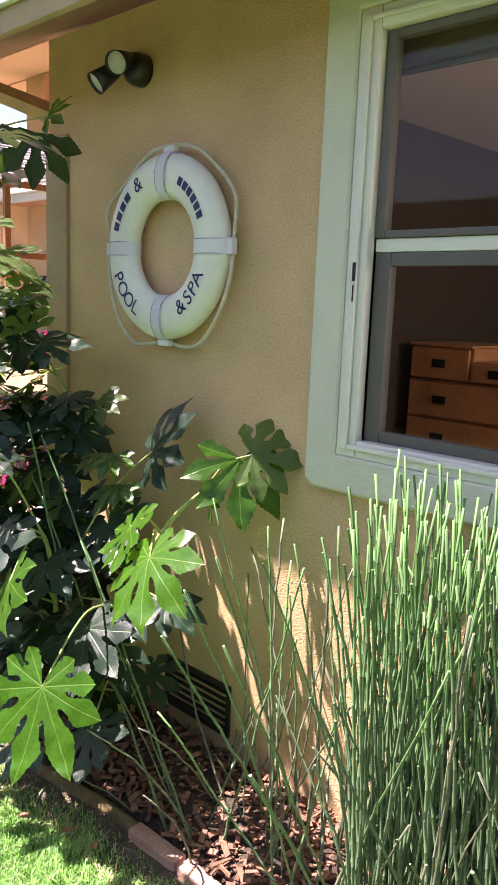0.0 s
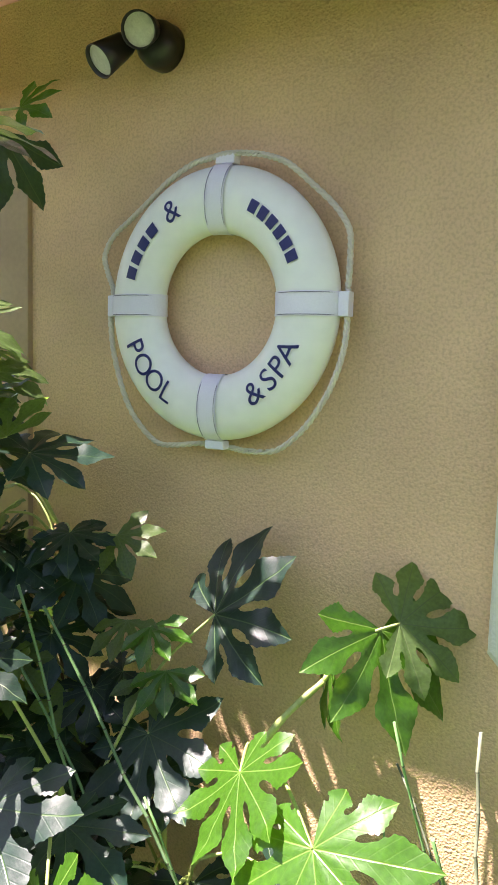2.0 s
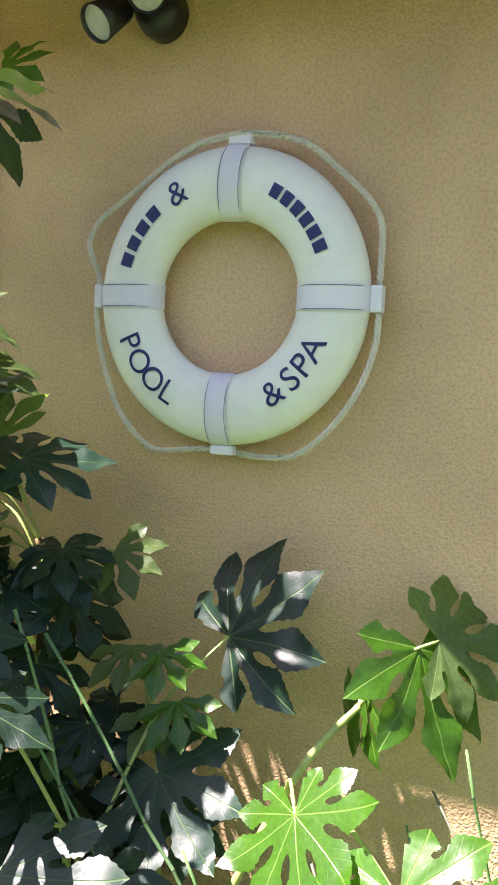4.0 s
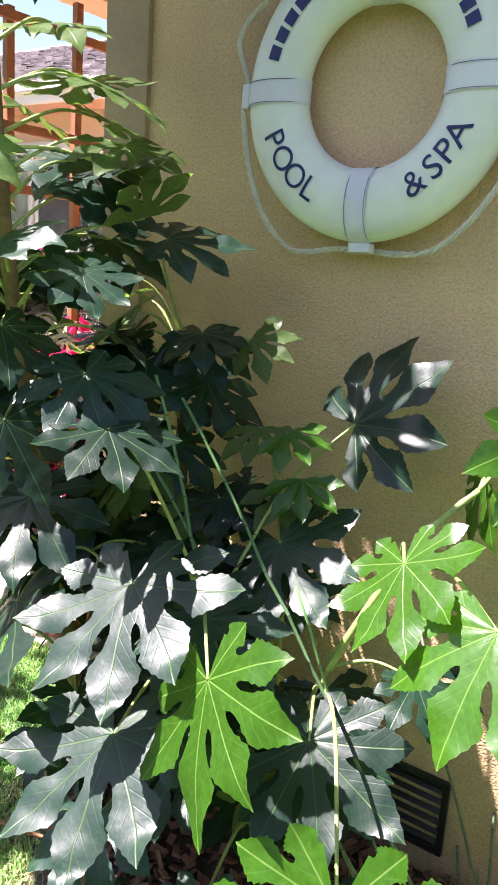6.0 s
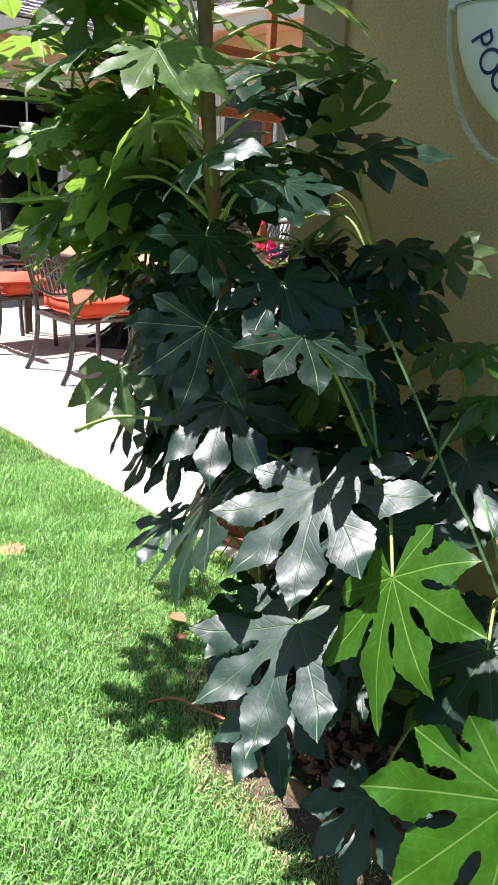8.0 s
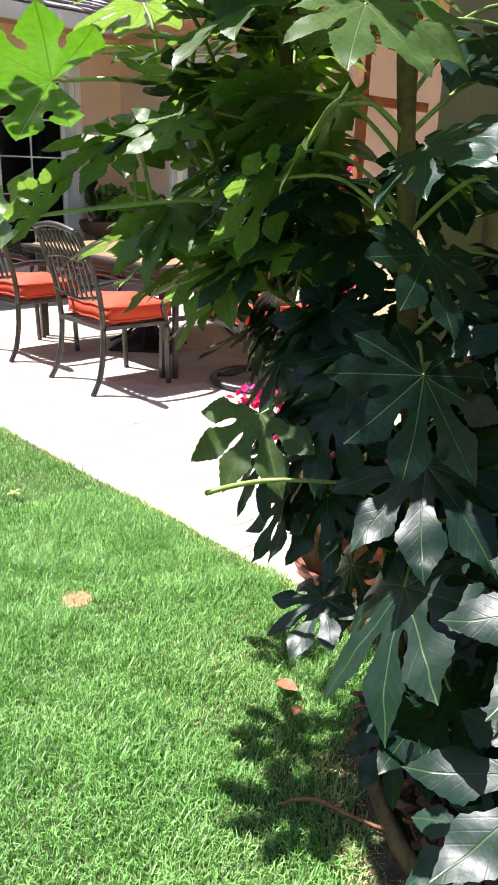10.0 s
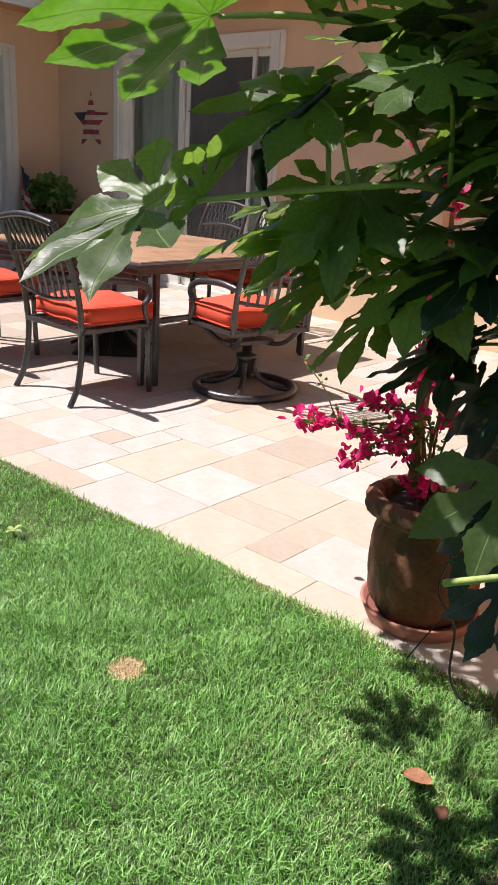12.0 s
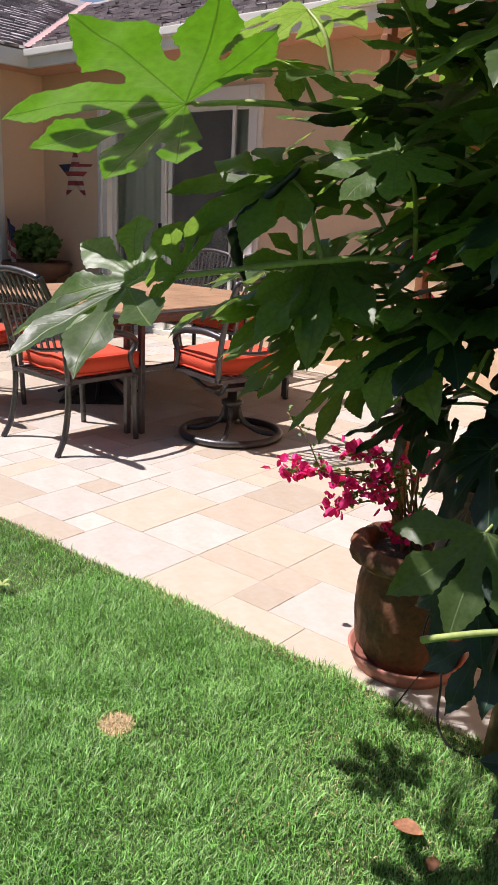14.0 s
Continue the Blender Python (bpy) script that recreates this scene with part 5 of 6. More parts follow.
for nm, pts in STEMS.items():
    b = B()
    r0, r1 = {"trunk": (0.024, 0.010), "left": (0.017, 0.008), "back": (0.018, 0.009), "bough": (0.0062, 0.0038), "bough_high": (0.0062, 0.0038), "reach": (0.007, 0.004), "reach_high": (0.007, 0.004)}.get(nm, (0.010, 0.006))
    k = len(pts)
    tube(b, [p - FB for p in pts], [(r0 + (r1 - r0) * i / k) * (1 + 0.10 * math.sin(i * 2.1)) for i in range(k)], 9)
    part("stem", b, STEM if "bough" in nm or "reach" in nm or nm in ("front", "right", "low") else WOODSTEM, fatsia, smooth=True)
ALL_STEM = [p for pts in STEMS.values() for p in pts]
lrng = random.Random(21)


def leaf(kind, at, turn, size, shape=None, root=None):
    """One leaf with its stalk: at the stalk's end, turned by the angles, with the main lobe of that length."""
    p = Vector(at)
    shape = lrng.randrange(5) if shape is None else shape
    ob = new("leaf", KINDS[kind][shape])
    ob.parent = fatsia
    m = pose(*(p - FB), *turn)
    ob.matrix_basis = m @ Matrix.Diagonal((size, size * lrng.uniform(0.92, 1.08), size, 1))
    if root is None:
        low = [q for q in ALL_STEM if q.z < p.z + 0.02] or ALL_STEM
        root = min(low, key=lambda q: (q - p).length + 0.4 * abs(q.z - (p.z - 0.10)))
    root = Vector(root)
    back = m.to_3x3() @ Vector((-1, 0, 0))
    d = (p - root).length
    mid = root.lerp(p, 0.55) + Vector((0, 0, 0.10 * d)) + back * 0.08 * d
    b = B()
    line = sweep([root - FB, mid - FB, p - FB], 12)
    tube(b, line, [0.0042 - 0.0018 * i / len(line) for i in range(len(line))], 6)
    part("leaf_stalk", b, STEM, fatsia, smooth=True)


# leaves that stand out singly
leaf("young", (0.455, -0.770, 0.585), (8, 64, -64), 0.237, 0)
leaf("young", (0.518, -0.498, 0.872), (34, 42, -59), 0.210, 1)
leaf("young", (0.345, -0.429, 0.901), (45, 35, -59), 0.165, 2)
leaf("young", (0.197, -0.712, 0.765), (56, 44, -51), 0.207, 8)
leaf("dark", (0.025, -0.279, 0.809), (39, 25, -27), 0.208, 2)
leaf("dark", (-0.003, -0.658, 0.830), (23, 36, -57), 0.224, 2)
leaf("dark", (0.008, -0.700, 0.591), (17, 37, -66), 0.232, 2)
leaf("dark", (-0.299, -0.648, 0.703), (38, 34, -71), 0.240, 4)
leaf("dark", (-0.275, -0.694, 1.050), (-28, 56, -54), 0.170, 0)
leaf("dark", (-0.167, -0.617, 1.137), (4, 35, -33), 0.160, 1)
leaf("dark", (-0.080, -0.647, 1.064), (1, 22, -28), 0.160, 0)
leaf("dark", (-0.200, -0.600, 1.300), (4, 32, -25), 0.125, 2)
leaf("dark", (-0.294, -0.686, 1.205), (-14, 43, -21), 0.140, 0)
leaf("dark", (-0.229, -0.363, 1.366), (25, 1, 41), 0.168, 5)
leaf("dark", (0.100, -0.163, 1.043), (51, -40, 8), 0.218, 5, (-0.05, -0.34, 0.72))
leaf("young", (0.445, -0.110, 1.071), (-10, 58, -41), 0.217, 5)
leaf("mid", (0.475, -0.095, 1.086), (60, 5, 40), 0.170, 5)
leaf("young", (0.356, -0.134, 0.985), (-45, 83, 177), 0.150, 6)
# the next two crown leaves are placed to shade the leaf and wall below
leaf("dark", (-0.33, -0.46, 2.00), (0, 0, 10), 0.19, 1, (-0.50, -0.58, 2.0))
leaf("dark", (-0.62, -0.32, 1.95), (-5, 8, 110), 0.18, 1, (-0.50, -0.58, 1.85))
leaf("dark", (-0.472, -0.232, 2.058), (8, 88, 0), 0.207, 6, (-0.56, -0.48, 1.9))
leaf("young", (-0.427, -0.215, 2.105), (50, -21, 15), 0.120, 6, (-0.56, -0.48, 1.95))
leaf("dark", (0.14, -0.62, 0.28), (20, 30, -60), 0.17, 0)
leaf("dark", (-0.12, -0.60, 0.32), (5, 35, -90), 0.18, 1)
leaf("dark", (0.34, -0.55, 0.34), (25, 35, -50), 0.16, 2)
leaf("dark", (-0.02, -0.50, 0.46), (10, 40, -80), 0.17, 4)
leaf("dark", (0.20, -0.42, 0.50), (10, 40, -50), 0.17, 3)
leaf("mid", (-0.129, -0.211, 1.183), (40, 15, 10), 0.115, 6)
leaf("dark", (0.254, -0.508, 0.594), (28, 38, -44), 0.214, 0)
leaf("young", (-1.135, -0.745, 1.449), (24, 0, -110), 0.270, 7)
leaf("mid", (-1.137, -0.856, 1.192), (-6, 25, -106), 0.215, 6)
leaf("mid", (-1.130, -0.840, 1.203), (-46, -18, -176), 0.155, 6)
leaf("mid", (-1.080, -0.800, 1.215), (60, -40, -60), 0.12, 6)
leaf("mid", (-1.003, -0.678, 1.348), (-33, 4, -150), 0.171, 5)
leaf("mid", (-0.655, -0.625, 0.890), (-10, 52, -82), 0.172, 6)
leaf("mid", (-1.013, -0.566, 1.226), (-30, 45, -60), 0.145, 5)
leaf("mid", (-0.255, -0.398, 1.400), (22, -49, -34), 0.134, 6)
leaf("dark", (-0.321, -0.670, 1.336), (34, 6, -31), 0.140, 1)
for at, turn, sz, shape in (((-1.16, -0.56, 1.165), (0, 24, 200), 0.16, 5), ((-1.13, -0.47, 1.13), (-8, 30, 215), 0.17, 7), ((-1.10, -0.38, 1.09), (6, 34, 190), 0.17, 5), ((-1.06, -0.52, 1.09), (0, 36, 235), 0.16, 7),
                            ((-1.14, -0.33, 1.16), (10, 28, 170), 0.16, 7), ((-1.00, -0.44, 1.04), (-6, 42, 220), 0.16, 5), ((-1.18, -0.44, 1.21), (4, 14, 205), 0.15, 5), ((-1.05, -0.36, 1.28), (0, 16, 195), 0.17, 1)):
    leaf("mid", at, turn, sz, shape, STEMS["reach"][-4])
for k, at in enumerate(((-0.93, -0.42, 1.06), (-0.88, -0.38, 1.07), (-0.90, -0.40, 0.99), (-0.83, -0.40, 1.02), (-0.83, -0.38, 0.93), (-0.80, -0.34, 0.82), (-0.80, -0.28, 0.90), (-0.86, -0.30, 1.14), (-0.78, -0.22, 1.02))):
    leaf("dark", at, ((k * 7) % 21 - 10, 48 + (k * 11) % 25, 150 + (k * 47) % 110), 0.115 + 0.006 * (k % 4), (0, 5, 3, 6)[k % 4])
for kind, at, turn, sz in (("young", (0.002, -0.25, 1.02), (20, 25, -20), 0.10), ("young", (0.044, -0.25, 0.937), (15, 40, -50), 0.105), ("mid", (-0.062, -0.25, 1.02), (10, 35, -70), 0.11), ("mid", (-0.02, -0.22, 0.90), (10, 45, -30), 0.11)):
    leaf(kind, at, turn, sz, 6, (-0.04, -0.18, 0.78))
TOP = (-0.44, -0.58, 1.50)
leaf("dark", (-0.31, -0.44, 1.485), (22, -4, 0), 0.14, 2, TOP)
# the last four are added, mostly out of view, to shade leaves below
for kind, at, turn, sz, shape in (("young", (-0.54, -0.70, 1.62), (5, 10, 175), 0.17, 6), ("mid", (-0.62, -0.72, 1.52), (-10, 25, -130), 0.17, 5),
                                 ("mid", (-0.62, -0.74, 1.68), (0, 12, -200), 0.17, 1), ("mid", (-0.72, -0.70, 1.78), (5, 8, -150), 0.18, 0), ("mid", (-0.55, -0.66, 1.76), (0, 5, -60), 0.17, 2), ("mid", (-0.80, -0.80, 1.62), (-5, 14, -140), 0.17, 5)):
    leaf(kind, at, turn, sz, shape, TOP)


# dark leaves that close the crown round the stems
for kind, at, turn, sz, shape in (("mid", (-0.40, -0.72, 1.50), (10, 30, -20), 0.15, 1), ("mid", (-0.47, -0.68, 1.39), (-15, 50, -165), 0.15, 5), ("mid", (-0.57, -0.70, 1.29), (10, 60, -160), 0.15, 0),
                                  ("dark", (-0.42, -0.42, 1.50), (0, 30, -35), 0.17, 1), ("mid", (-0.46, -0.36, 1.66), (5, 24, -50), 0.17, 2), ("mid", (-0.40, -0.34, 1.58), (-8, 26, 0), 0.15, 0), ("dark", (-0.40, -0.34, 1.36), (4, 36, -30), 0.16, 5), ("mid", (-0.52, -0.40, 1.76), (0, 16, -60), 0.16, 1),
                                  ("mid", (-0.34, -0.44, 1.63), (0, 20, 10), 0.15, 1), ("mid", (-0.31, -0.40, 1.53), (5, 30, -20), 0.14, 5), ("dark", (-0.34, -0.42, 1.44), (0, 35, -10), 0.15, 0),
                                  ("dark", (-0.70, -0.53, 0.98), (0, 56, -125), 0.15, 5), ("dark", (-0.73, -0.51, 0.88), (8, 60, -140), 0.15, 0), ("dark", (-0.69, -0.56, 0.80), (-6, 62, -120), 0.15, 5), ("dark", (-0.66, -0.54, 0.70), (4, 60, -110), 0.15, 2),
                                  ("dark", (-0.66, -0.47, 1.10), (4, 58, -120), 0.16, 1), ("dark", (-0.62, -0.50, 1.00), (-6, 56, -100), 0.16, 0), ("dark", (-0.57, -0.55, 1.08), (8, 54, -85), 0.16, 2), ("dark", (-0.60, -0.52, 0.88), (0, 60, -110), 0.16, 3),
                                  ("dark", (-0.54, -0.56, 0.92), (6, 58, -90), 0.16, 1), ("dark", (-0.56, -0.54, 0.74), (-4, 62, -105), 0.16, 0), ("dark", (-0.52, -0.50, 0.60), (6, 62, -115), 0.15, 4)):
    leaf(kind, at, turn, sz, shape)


# unseen high branch over the lawn, added to shadow lawn, patio and pot
STEMS["high"] = sweep([(-0.80, -0.55, 1.93), (-1.2, -0.62, 2.02), (-1.6, -0.75, 2.0), (-1.95, -0.75, 1.93)], 20)
b = B()
tube(b, [p - FB for p in STEMS["high"]], [0.010 - 0.00025 * i for i in range(len(STEMS["high"]))], 7)
part("stem", b, STEM, fatsia, smooth=True)
SHADOW_LEAVES = ((-1.94, -0.68, 160, 0.17), (-1.69, -0.92, 220, 0.17), (-1.51, -0.87, 300, 0.16), (-1.72, -0.52, 20, 0.15), (-1.55, -0.47, 60, 0.16), (-1.39, -0.72, 330, 0.15), (-1.67, -0.39, 100, 0.16), (-1.59, -0.62, 350, 0.16),
        (-1.82, -0.44, 80, 0.17), (-1.96, -0.30, 130, 0.17), (-2.05, -0.42, 190, 0.16), (-2.08, -0.20, 150, 0.17), (-2.20, -0.30, 200, 0.16), (-2.02, -0.08, 100, 0.16))
for k, (x, y, rz, sz) in enumerate(SHADOW_LEAVES):
    leaf("mid", (x, y, 1.93 if k < 9 else 2.04), (4, 8 if k < 9 else 0, rz), sz, k % 5, STEMS["high"][-4])


# the rest of the crown, whorl by whorl; the crown is open above the leaves that lie in the sun
SUNLIT = ((0.03, -0.74, 0.76, 0.12), (0.02, -0.78, 0.50, 0.10), (-0.37, -0.68, 0.58, 0.07), (0.12, -0.38, 0.76, 0.10), (-0.28, -0.75, 0.97, 0.06), (-0.69, -0.70, 0.84, 0.10), (0.50, -0.85, 0.60, 0.1), (0.25, -0.80, 0.72, 0.1))
def whorl(stem, s0, s1, count, seed, kinds, size=(0.12, 0.19), reach=(0.12, 0.28), span=(0, 360), tip_up=0.0, open_crown=True, shapes=(0, 1, 2, 3, 4, 5)):
    """Leaves set spirally along a stretch of a stem, each hanging outward on its stalk; span: the compass range in degrees."""
    r = random.Random(seed)
    pts = STEMS[stem]
    for k in range(count):
        s = s0 + (s1 - s0) * (k + 0.5) / count
        p = pts[min(int(s * (len(pts) - 1)), len(pts) - 1)]
        az = radians(span[0] + ((k * 137.5 + r.uniform(-20, 20)) % 360) * (span[1] - span[0]) / 360)
        out = Vector((math.cos(az), math.sin(az), 0))
        ln = r.uniform(*reach)
        at = p + out * ln + Vector((0, 0, r.uniform(0.02, 0.14)))
        sz = r.uniform(*size)
        kind, shape = r.choice(kinds), r.choice(shapes)
        drop = r.uniform(8, 52) - tip_up
        roll, swing = r.uniform(-18, 18), r.uniform(-25, 25)
        tip = at + out * sz * 0.8
        x0 = -0.80 if at.z > 1.42 else (-0.44 if at.z > 1.22 else (-0.27 if at.z > 0.95 else -0.08))
        if stem == "trunk" and at.z < 0.75 and tip.x < -0.62:
            continue
        if stem == "left" and tip.x < (-0.76 if at.z < 0.98 else -1.0):
            continue
        if open_crown and any(at.z > q[2] and math.hypot(at.x + out.x * sz * 0.3 + SHIFT[0] * (at.z - q[2]) - q[0], at.y + out.y * sz * 0.3 + SHIFT[1] * (at.z - q[2]) - q[1]) < q[3] + 0.75 * sz for q in SUNLIT):
            continue
        if any(q.x > x0 + (0.79 - x0) * max(0.0, -q.y) / 1.43 for q in (at, tip)) and stem not in ("front", "right"):
            continue
        if at.y + sz * 0.6 > -0.02 and at.x > -0.85:
            at.y = -0.02 - sz * 0.6
        leaf(kind, at, (roll, drop, math.degrees(az) + swing), sz, shape, p)


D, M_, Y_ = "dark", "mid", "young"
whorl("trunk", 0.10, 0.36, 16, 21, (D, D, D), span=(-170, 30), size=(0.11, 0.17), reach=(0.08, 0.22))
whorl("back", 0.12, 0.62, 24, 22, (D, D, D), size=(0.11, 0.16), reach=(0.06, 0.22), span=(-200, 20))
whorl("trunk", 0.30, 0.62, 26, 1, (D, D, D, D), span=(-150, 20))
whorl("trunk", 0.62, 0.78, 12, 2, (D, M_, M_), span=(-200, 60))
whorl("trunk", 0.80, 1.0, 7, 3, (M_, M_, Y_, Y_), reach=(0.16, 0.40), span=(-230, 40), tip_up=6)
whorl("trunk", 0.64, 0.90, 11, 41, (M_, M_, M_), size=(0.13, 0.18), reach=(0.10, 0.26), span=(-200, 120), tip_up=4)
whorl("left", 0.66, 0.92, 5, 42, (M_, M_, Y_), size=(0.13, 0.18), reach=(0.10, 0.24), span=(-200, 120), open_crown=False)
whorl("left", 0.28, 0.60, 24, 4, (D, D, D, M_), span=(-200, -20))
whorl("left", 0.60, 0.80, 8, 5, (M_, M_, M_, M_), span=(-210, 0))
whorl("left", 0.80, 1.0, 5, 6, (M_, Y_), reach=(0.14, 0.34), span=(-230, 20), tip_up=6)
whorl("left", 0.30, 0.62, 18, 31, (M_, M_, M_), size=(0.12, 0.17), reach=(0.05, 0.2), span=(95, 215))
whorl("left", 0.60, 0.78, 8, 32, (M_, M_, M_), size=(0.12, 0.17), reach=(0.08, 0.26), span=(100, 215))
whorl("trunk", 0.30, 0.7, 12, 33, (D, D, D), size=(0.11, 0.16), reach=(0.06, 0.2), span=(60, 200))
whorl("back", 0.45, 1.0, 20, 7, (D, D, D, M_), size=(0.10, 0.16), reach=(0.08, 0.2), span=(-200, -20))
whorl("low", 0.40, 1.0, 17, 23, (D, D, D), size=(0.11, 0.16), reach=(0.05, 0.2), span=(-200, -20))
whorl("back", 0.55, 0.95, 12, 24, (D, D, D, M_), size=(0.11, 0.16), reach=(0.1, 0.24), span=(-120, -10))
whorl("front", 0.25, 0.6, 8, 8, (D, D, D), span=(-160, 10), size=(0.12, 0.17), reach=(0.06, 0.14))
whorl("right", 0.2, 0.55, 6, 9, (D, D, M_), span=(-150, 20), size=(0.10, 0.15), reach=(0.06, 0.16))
whorl("bough", 0.0, 0.60, 5, 10, (M_, M_, M_, D), size=(0.12, 0.16), reach=(0.06, 0.16), span=(-230, 40), tip_up=16)
whorl("bough_high", 0.0, 0.55, 4, 12, (M_, M_, M_, D), size=(0.12, 0.17), reach=(0.06, 0.18), span=(-230, 40), tip_up=16)
whorl("bough", 0.0, 0.5, 3, 51, (M_, M_, M_, D), size=(0.12, 0.16), reach=(0.08, 0.22), span=(-230, 130), tip_up=16)
whorl("bough", 0.15, 0.70, 4, 53, (M_, M_, Y_), size=(0.10, 0.14), reach=(0.05, 0.16), span=(-230, 130), tip_up=16)
whorl("bough_high", 0.0, 0.6, 4, 52, (M_, M_, M_, D), size=(0.12, 0.16), reach=(0.06, 0.22), span=(-230, 130), open_crown=False, tip_up=16)
whorl("reach", 0.30, 1.0, 13, 61, (M_, M_, M_), size=(0.14, 0.19), reach=(0.05, 0.16), span=(90, 330), open_crown=False, tip_up=16, shapes=(5, 7, 5, 1))
whorl("reach_high", 0.35, 1.0, 9, 62, (M_, M_, M_), size=(0.14, 0.18), reach=(0.05, 0.16), span=(60, 300), open_crown=False, tip_up=16, shapes=(5, 7, 5, 1))

# a cut stalk that sticks out of the leaves
b = B()
line = sweep([(-0.45, -0.55, 0.80), (-0.515, -0.70, 0.825), (-0.60, -0.72, 0.795), (-0.685, -0.725, 0.752)], 14)
tube(b, [p - FB for p in line], [0.0032 + 0.0022 * i / len(line) for i in range(len(line))], 8)
part("leaf_stalk", b, STEM, fatsia, "cut pale green stalk", smooth=True)

# a withered leaf that hangs, rolled up, from the high bough
b = B()
line = sweep([(-0.975, -0.675, 1.365), (-1.005, -0.705, 1.325), (-1.036, -0.728, 1.285), (-1.045, -0.725, 1.245), (-1.035, -0.715, 1.205)], 22)
tube(b, [p - FB for p in line], [0.004 + 0.015 * math.sin(math.pi * min(1.0, 0.08 + i / len(line))) * (1 + 0.35 * math.sin(i * 1.7)) for i in range(len(line))], 9, flat=0.5)
part("withered_leaf", b, WITHERED, fatsia, "blackish rolled withered leaf", smooth=True)

# ---- horsetail reeds ----
def reed_mesh(seed, ln, rad, bend, dry):
    """A jointed reed of that length: ribs of a hollow stem with dark sheaths at the joints."""
    r = random.Random(seed)
    bm = B()
    n = max(4, int(ln / r.uniform(0.055, 0.10)))
    lean, sway = r.uniform(0, 6.28), bend
    last = None
    sides = 6
    rows = []
    for i in range(n + 1):
        z = ln * i / n
        o = Vector((sway * (z / ln) ** 2 * math.cos(lean) + 0.003 * r.uniform(-1, 1), sway * (z / ln) ** 2 * math.sin(lean) + 0.003 * r.uniform(-1, 1), z))
        q = rad * (1.05 - 0.35 * i / n)
        for dz, f in ((-0.002, 1.0), (0.0, 1.10), (0.0024, 1.10), (0.0032, 0.98)):
            if 0 < i < n or dz == 0.0:
                rows.append((o + Vector((0, 0, dz)), q * f, dz))
    rings = [([bm.verts.new(o + q * Vector((math.cos(k * math.pi / 3), math.sin(k * math.pi / 3), 0))) for k in range(sides)], dz) for o, q, dz in rows]
    for (u, du), (v, dv) in zip(rings, rings[1:]):
        for k in range(sides):
            f = bm.faces.new((u[k], u[(k + 1) % sides], v[(k + 1) % sides], v[k]))
            f.smooth = True
            f.material_index = 1 if (du == 0.0 and dv == 0.0024) else 0
    bm.faces.new(rings[-1][0])
    me = bpy.data.meshes.new("reed")
    bm.to_mesh(me)
    bm.free()
    me.materials.append(REED_DRY if dry else REED)
    me.materials.append(NODE)
    return me


reeds = thing("horsetail_clump", "dense clump of jointed green horsetail reeds before the window", "reeds", (1.05, -0.28, 0.03))
rr = random.Random(8)
GREEN = [reed_mesh(k, rr.uniform(1.00, 1.08), rr.uniform(0.0030, 0.0046), rr.uniform(0.0, 0.09), False) for k in range(12)]
OLD = [reed_mesh(40 + k, rr.uniform(0.45, 1.0), rr.uniform(0.0028, 0.0046), rr.uniform(0.02, 0.2), True) for k in range(10)]
for k in range(276):
    x = (rr.gauss(1.17, 0.05) if k < 80 else rr.gauss(1.40, 0.09) if k < 170 else 1.05 + 0.62 * rr.random()) if k < 246 else rr.uniform(0.74, 1.06)
    y = rr.uniform(-0.44, -0.08)
    dry = rr.random() < (0.10 if k < 170 else 0.55)
    ob = new("reed", rr.choice(OLD if dry else GREEN))
    ob.parent = reeds
    lean = 4.0 if k < 170 else 14.0
    tx, ty = rr.gauss(-1, lean), rr.gauss(-2.0, lean)
    ob.matrix_basis = pose(x - 1.05, y + 0.28, rr.uniform(-0.02, 0.01), tx, ty, rr.uniform(0, 360)) @ Matrix.Diagonal((1, 1, rr.uniform(0.97, 1.13) if k < 170 else rr.uniform(0.70, 1.06), 1))
vs, fs, mi = [], [], []
for k in range(250):
    me = rr.choice(OLD if rr.random() < 0.35 else GREEN)
    m = pose(1.10 + 0.70 * rr.random() - 1.05, rr.uniform(-0.42, -0.05) + 0.28, -0.01, rr.gauss(-1, 8.5), rr.gauss(-3, 9.5), rr.uniform(0, 360)) @ Matrix.Diagonal((1, 1, rr.uniform(0.55, 1.03), 1))
    k0 = len(vs)
    vs.extend(tuple(m @ v.co) for v in me.vertices)
    fs.extend(tuple(k0 + i for i in p.vertices) for p in me.polygons)
    mi.extend(p.material_index for p in me.polygons)
me = mesh_from("reeds_between", vs, fs, REED)
me.materials.append(NODE)
me.polygons.foreach_set("material_index", mi)
ob = tagged(new("reeds_between", me), kind="stuff")
ob.parent = reeds
stray = thing("stray_reeds", "leaning pale horsetail reeds scattered in the bed", "reeds", (0.5, -0.3, 0.03))
for k in range(15):
    ob = new("reed", rr.choice(OLD if rr.random() < 0.7 else GREEN))
    ob.parent = stray
    ob.matrix_basis = pose(rr.uniform(-0.15, 0.22), rr.uniform(-0.14, 0.2), 0, rr.gauss(0, 20), rr.gauss(-6, 20), rr.uniform(0, 360)) @ Matrix.Diagonal((1, 1, rr.uniform(0.5, 0.95), 1))
for x, y, tx, ty, s in ((0.62, -0.40, 1, -32.5, 1.24), (0.50, -0.40, 1, -34, 1.10), (0.16, -0.40, 2, -14, 1.1)):
    ob = new("reed", GREEN[3])
    ob.parent = stray
    ob.matrix_basis = pose(x - 0.5, y + 0.3, 0, tx, ty, 0) @ Matrix.Diagonal((1.1, 1.1, s, 1))

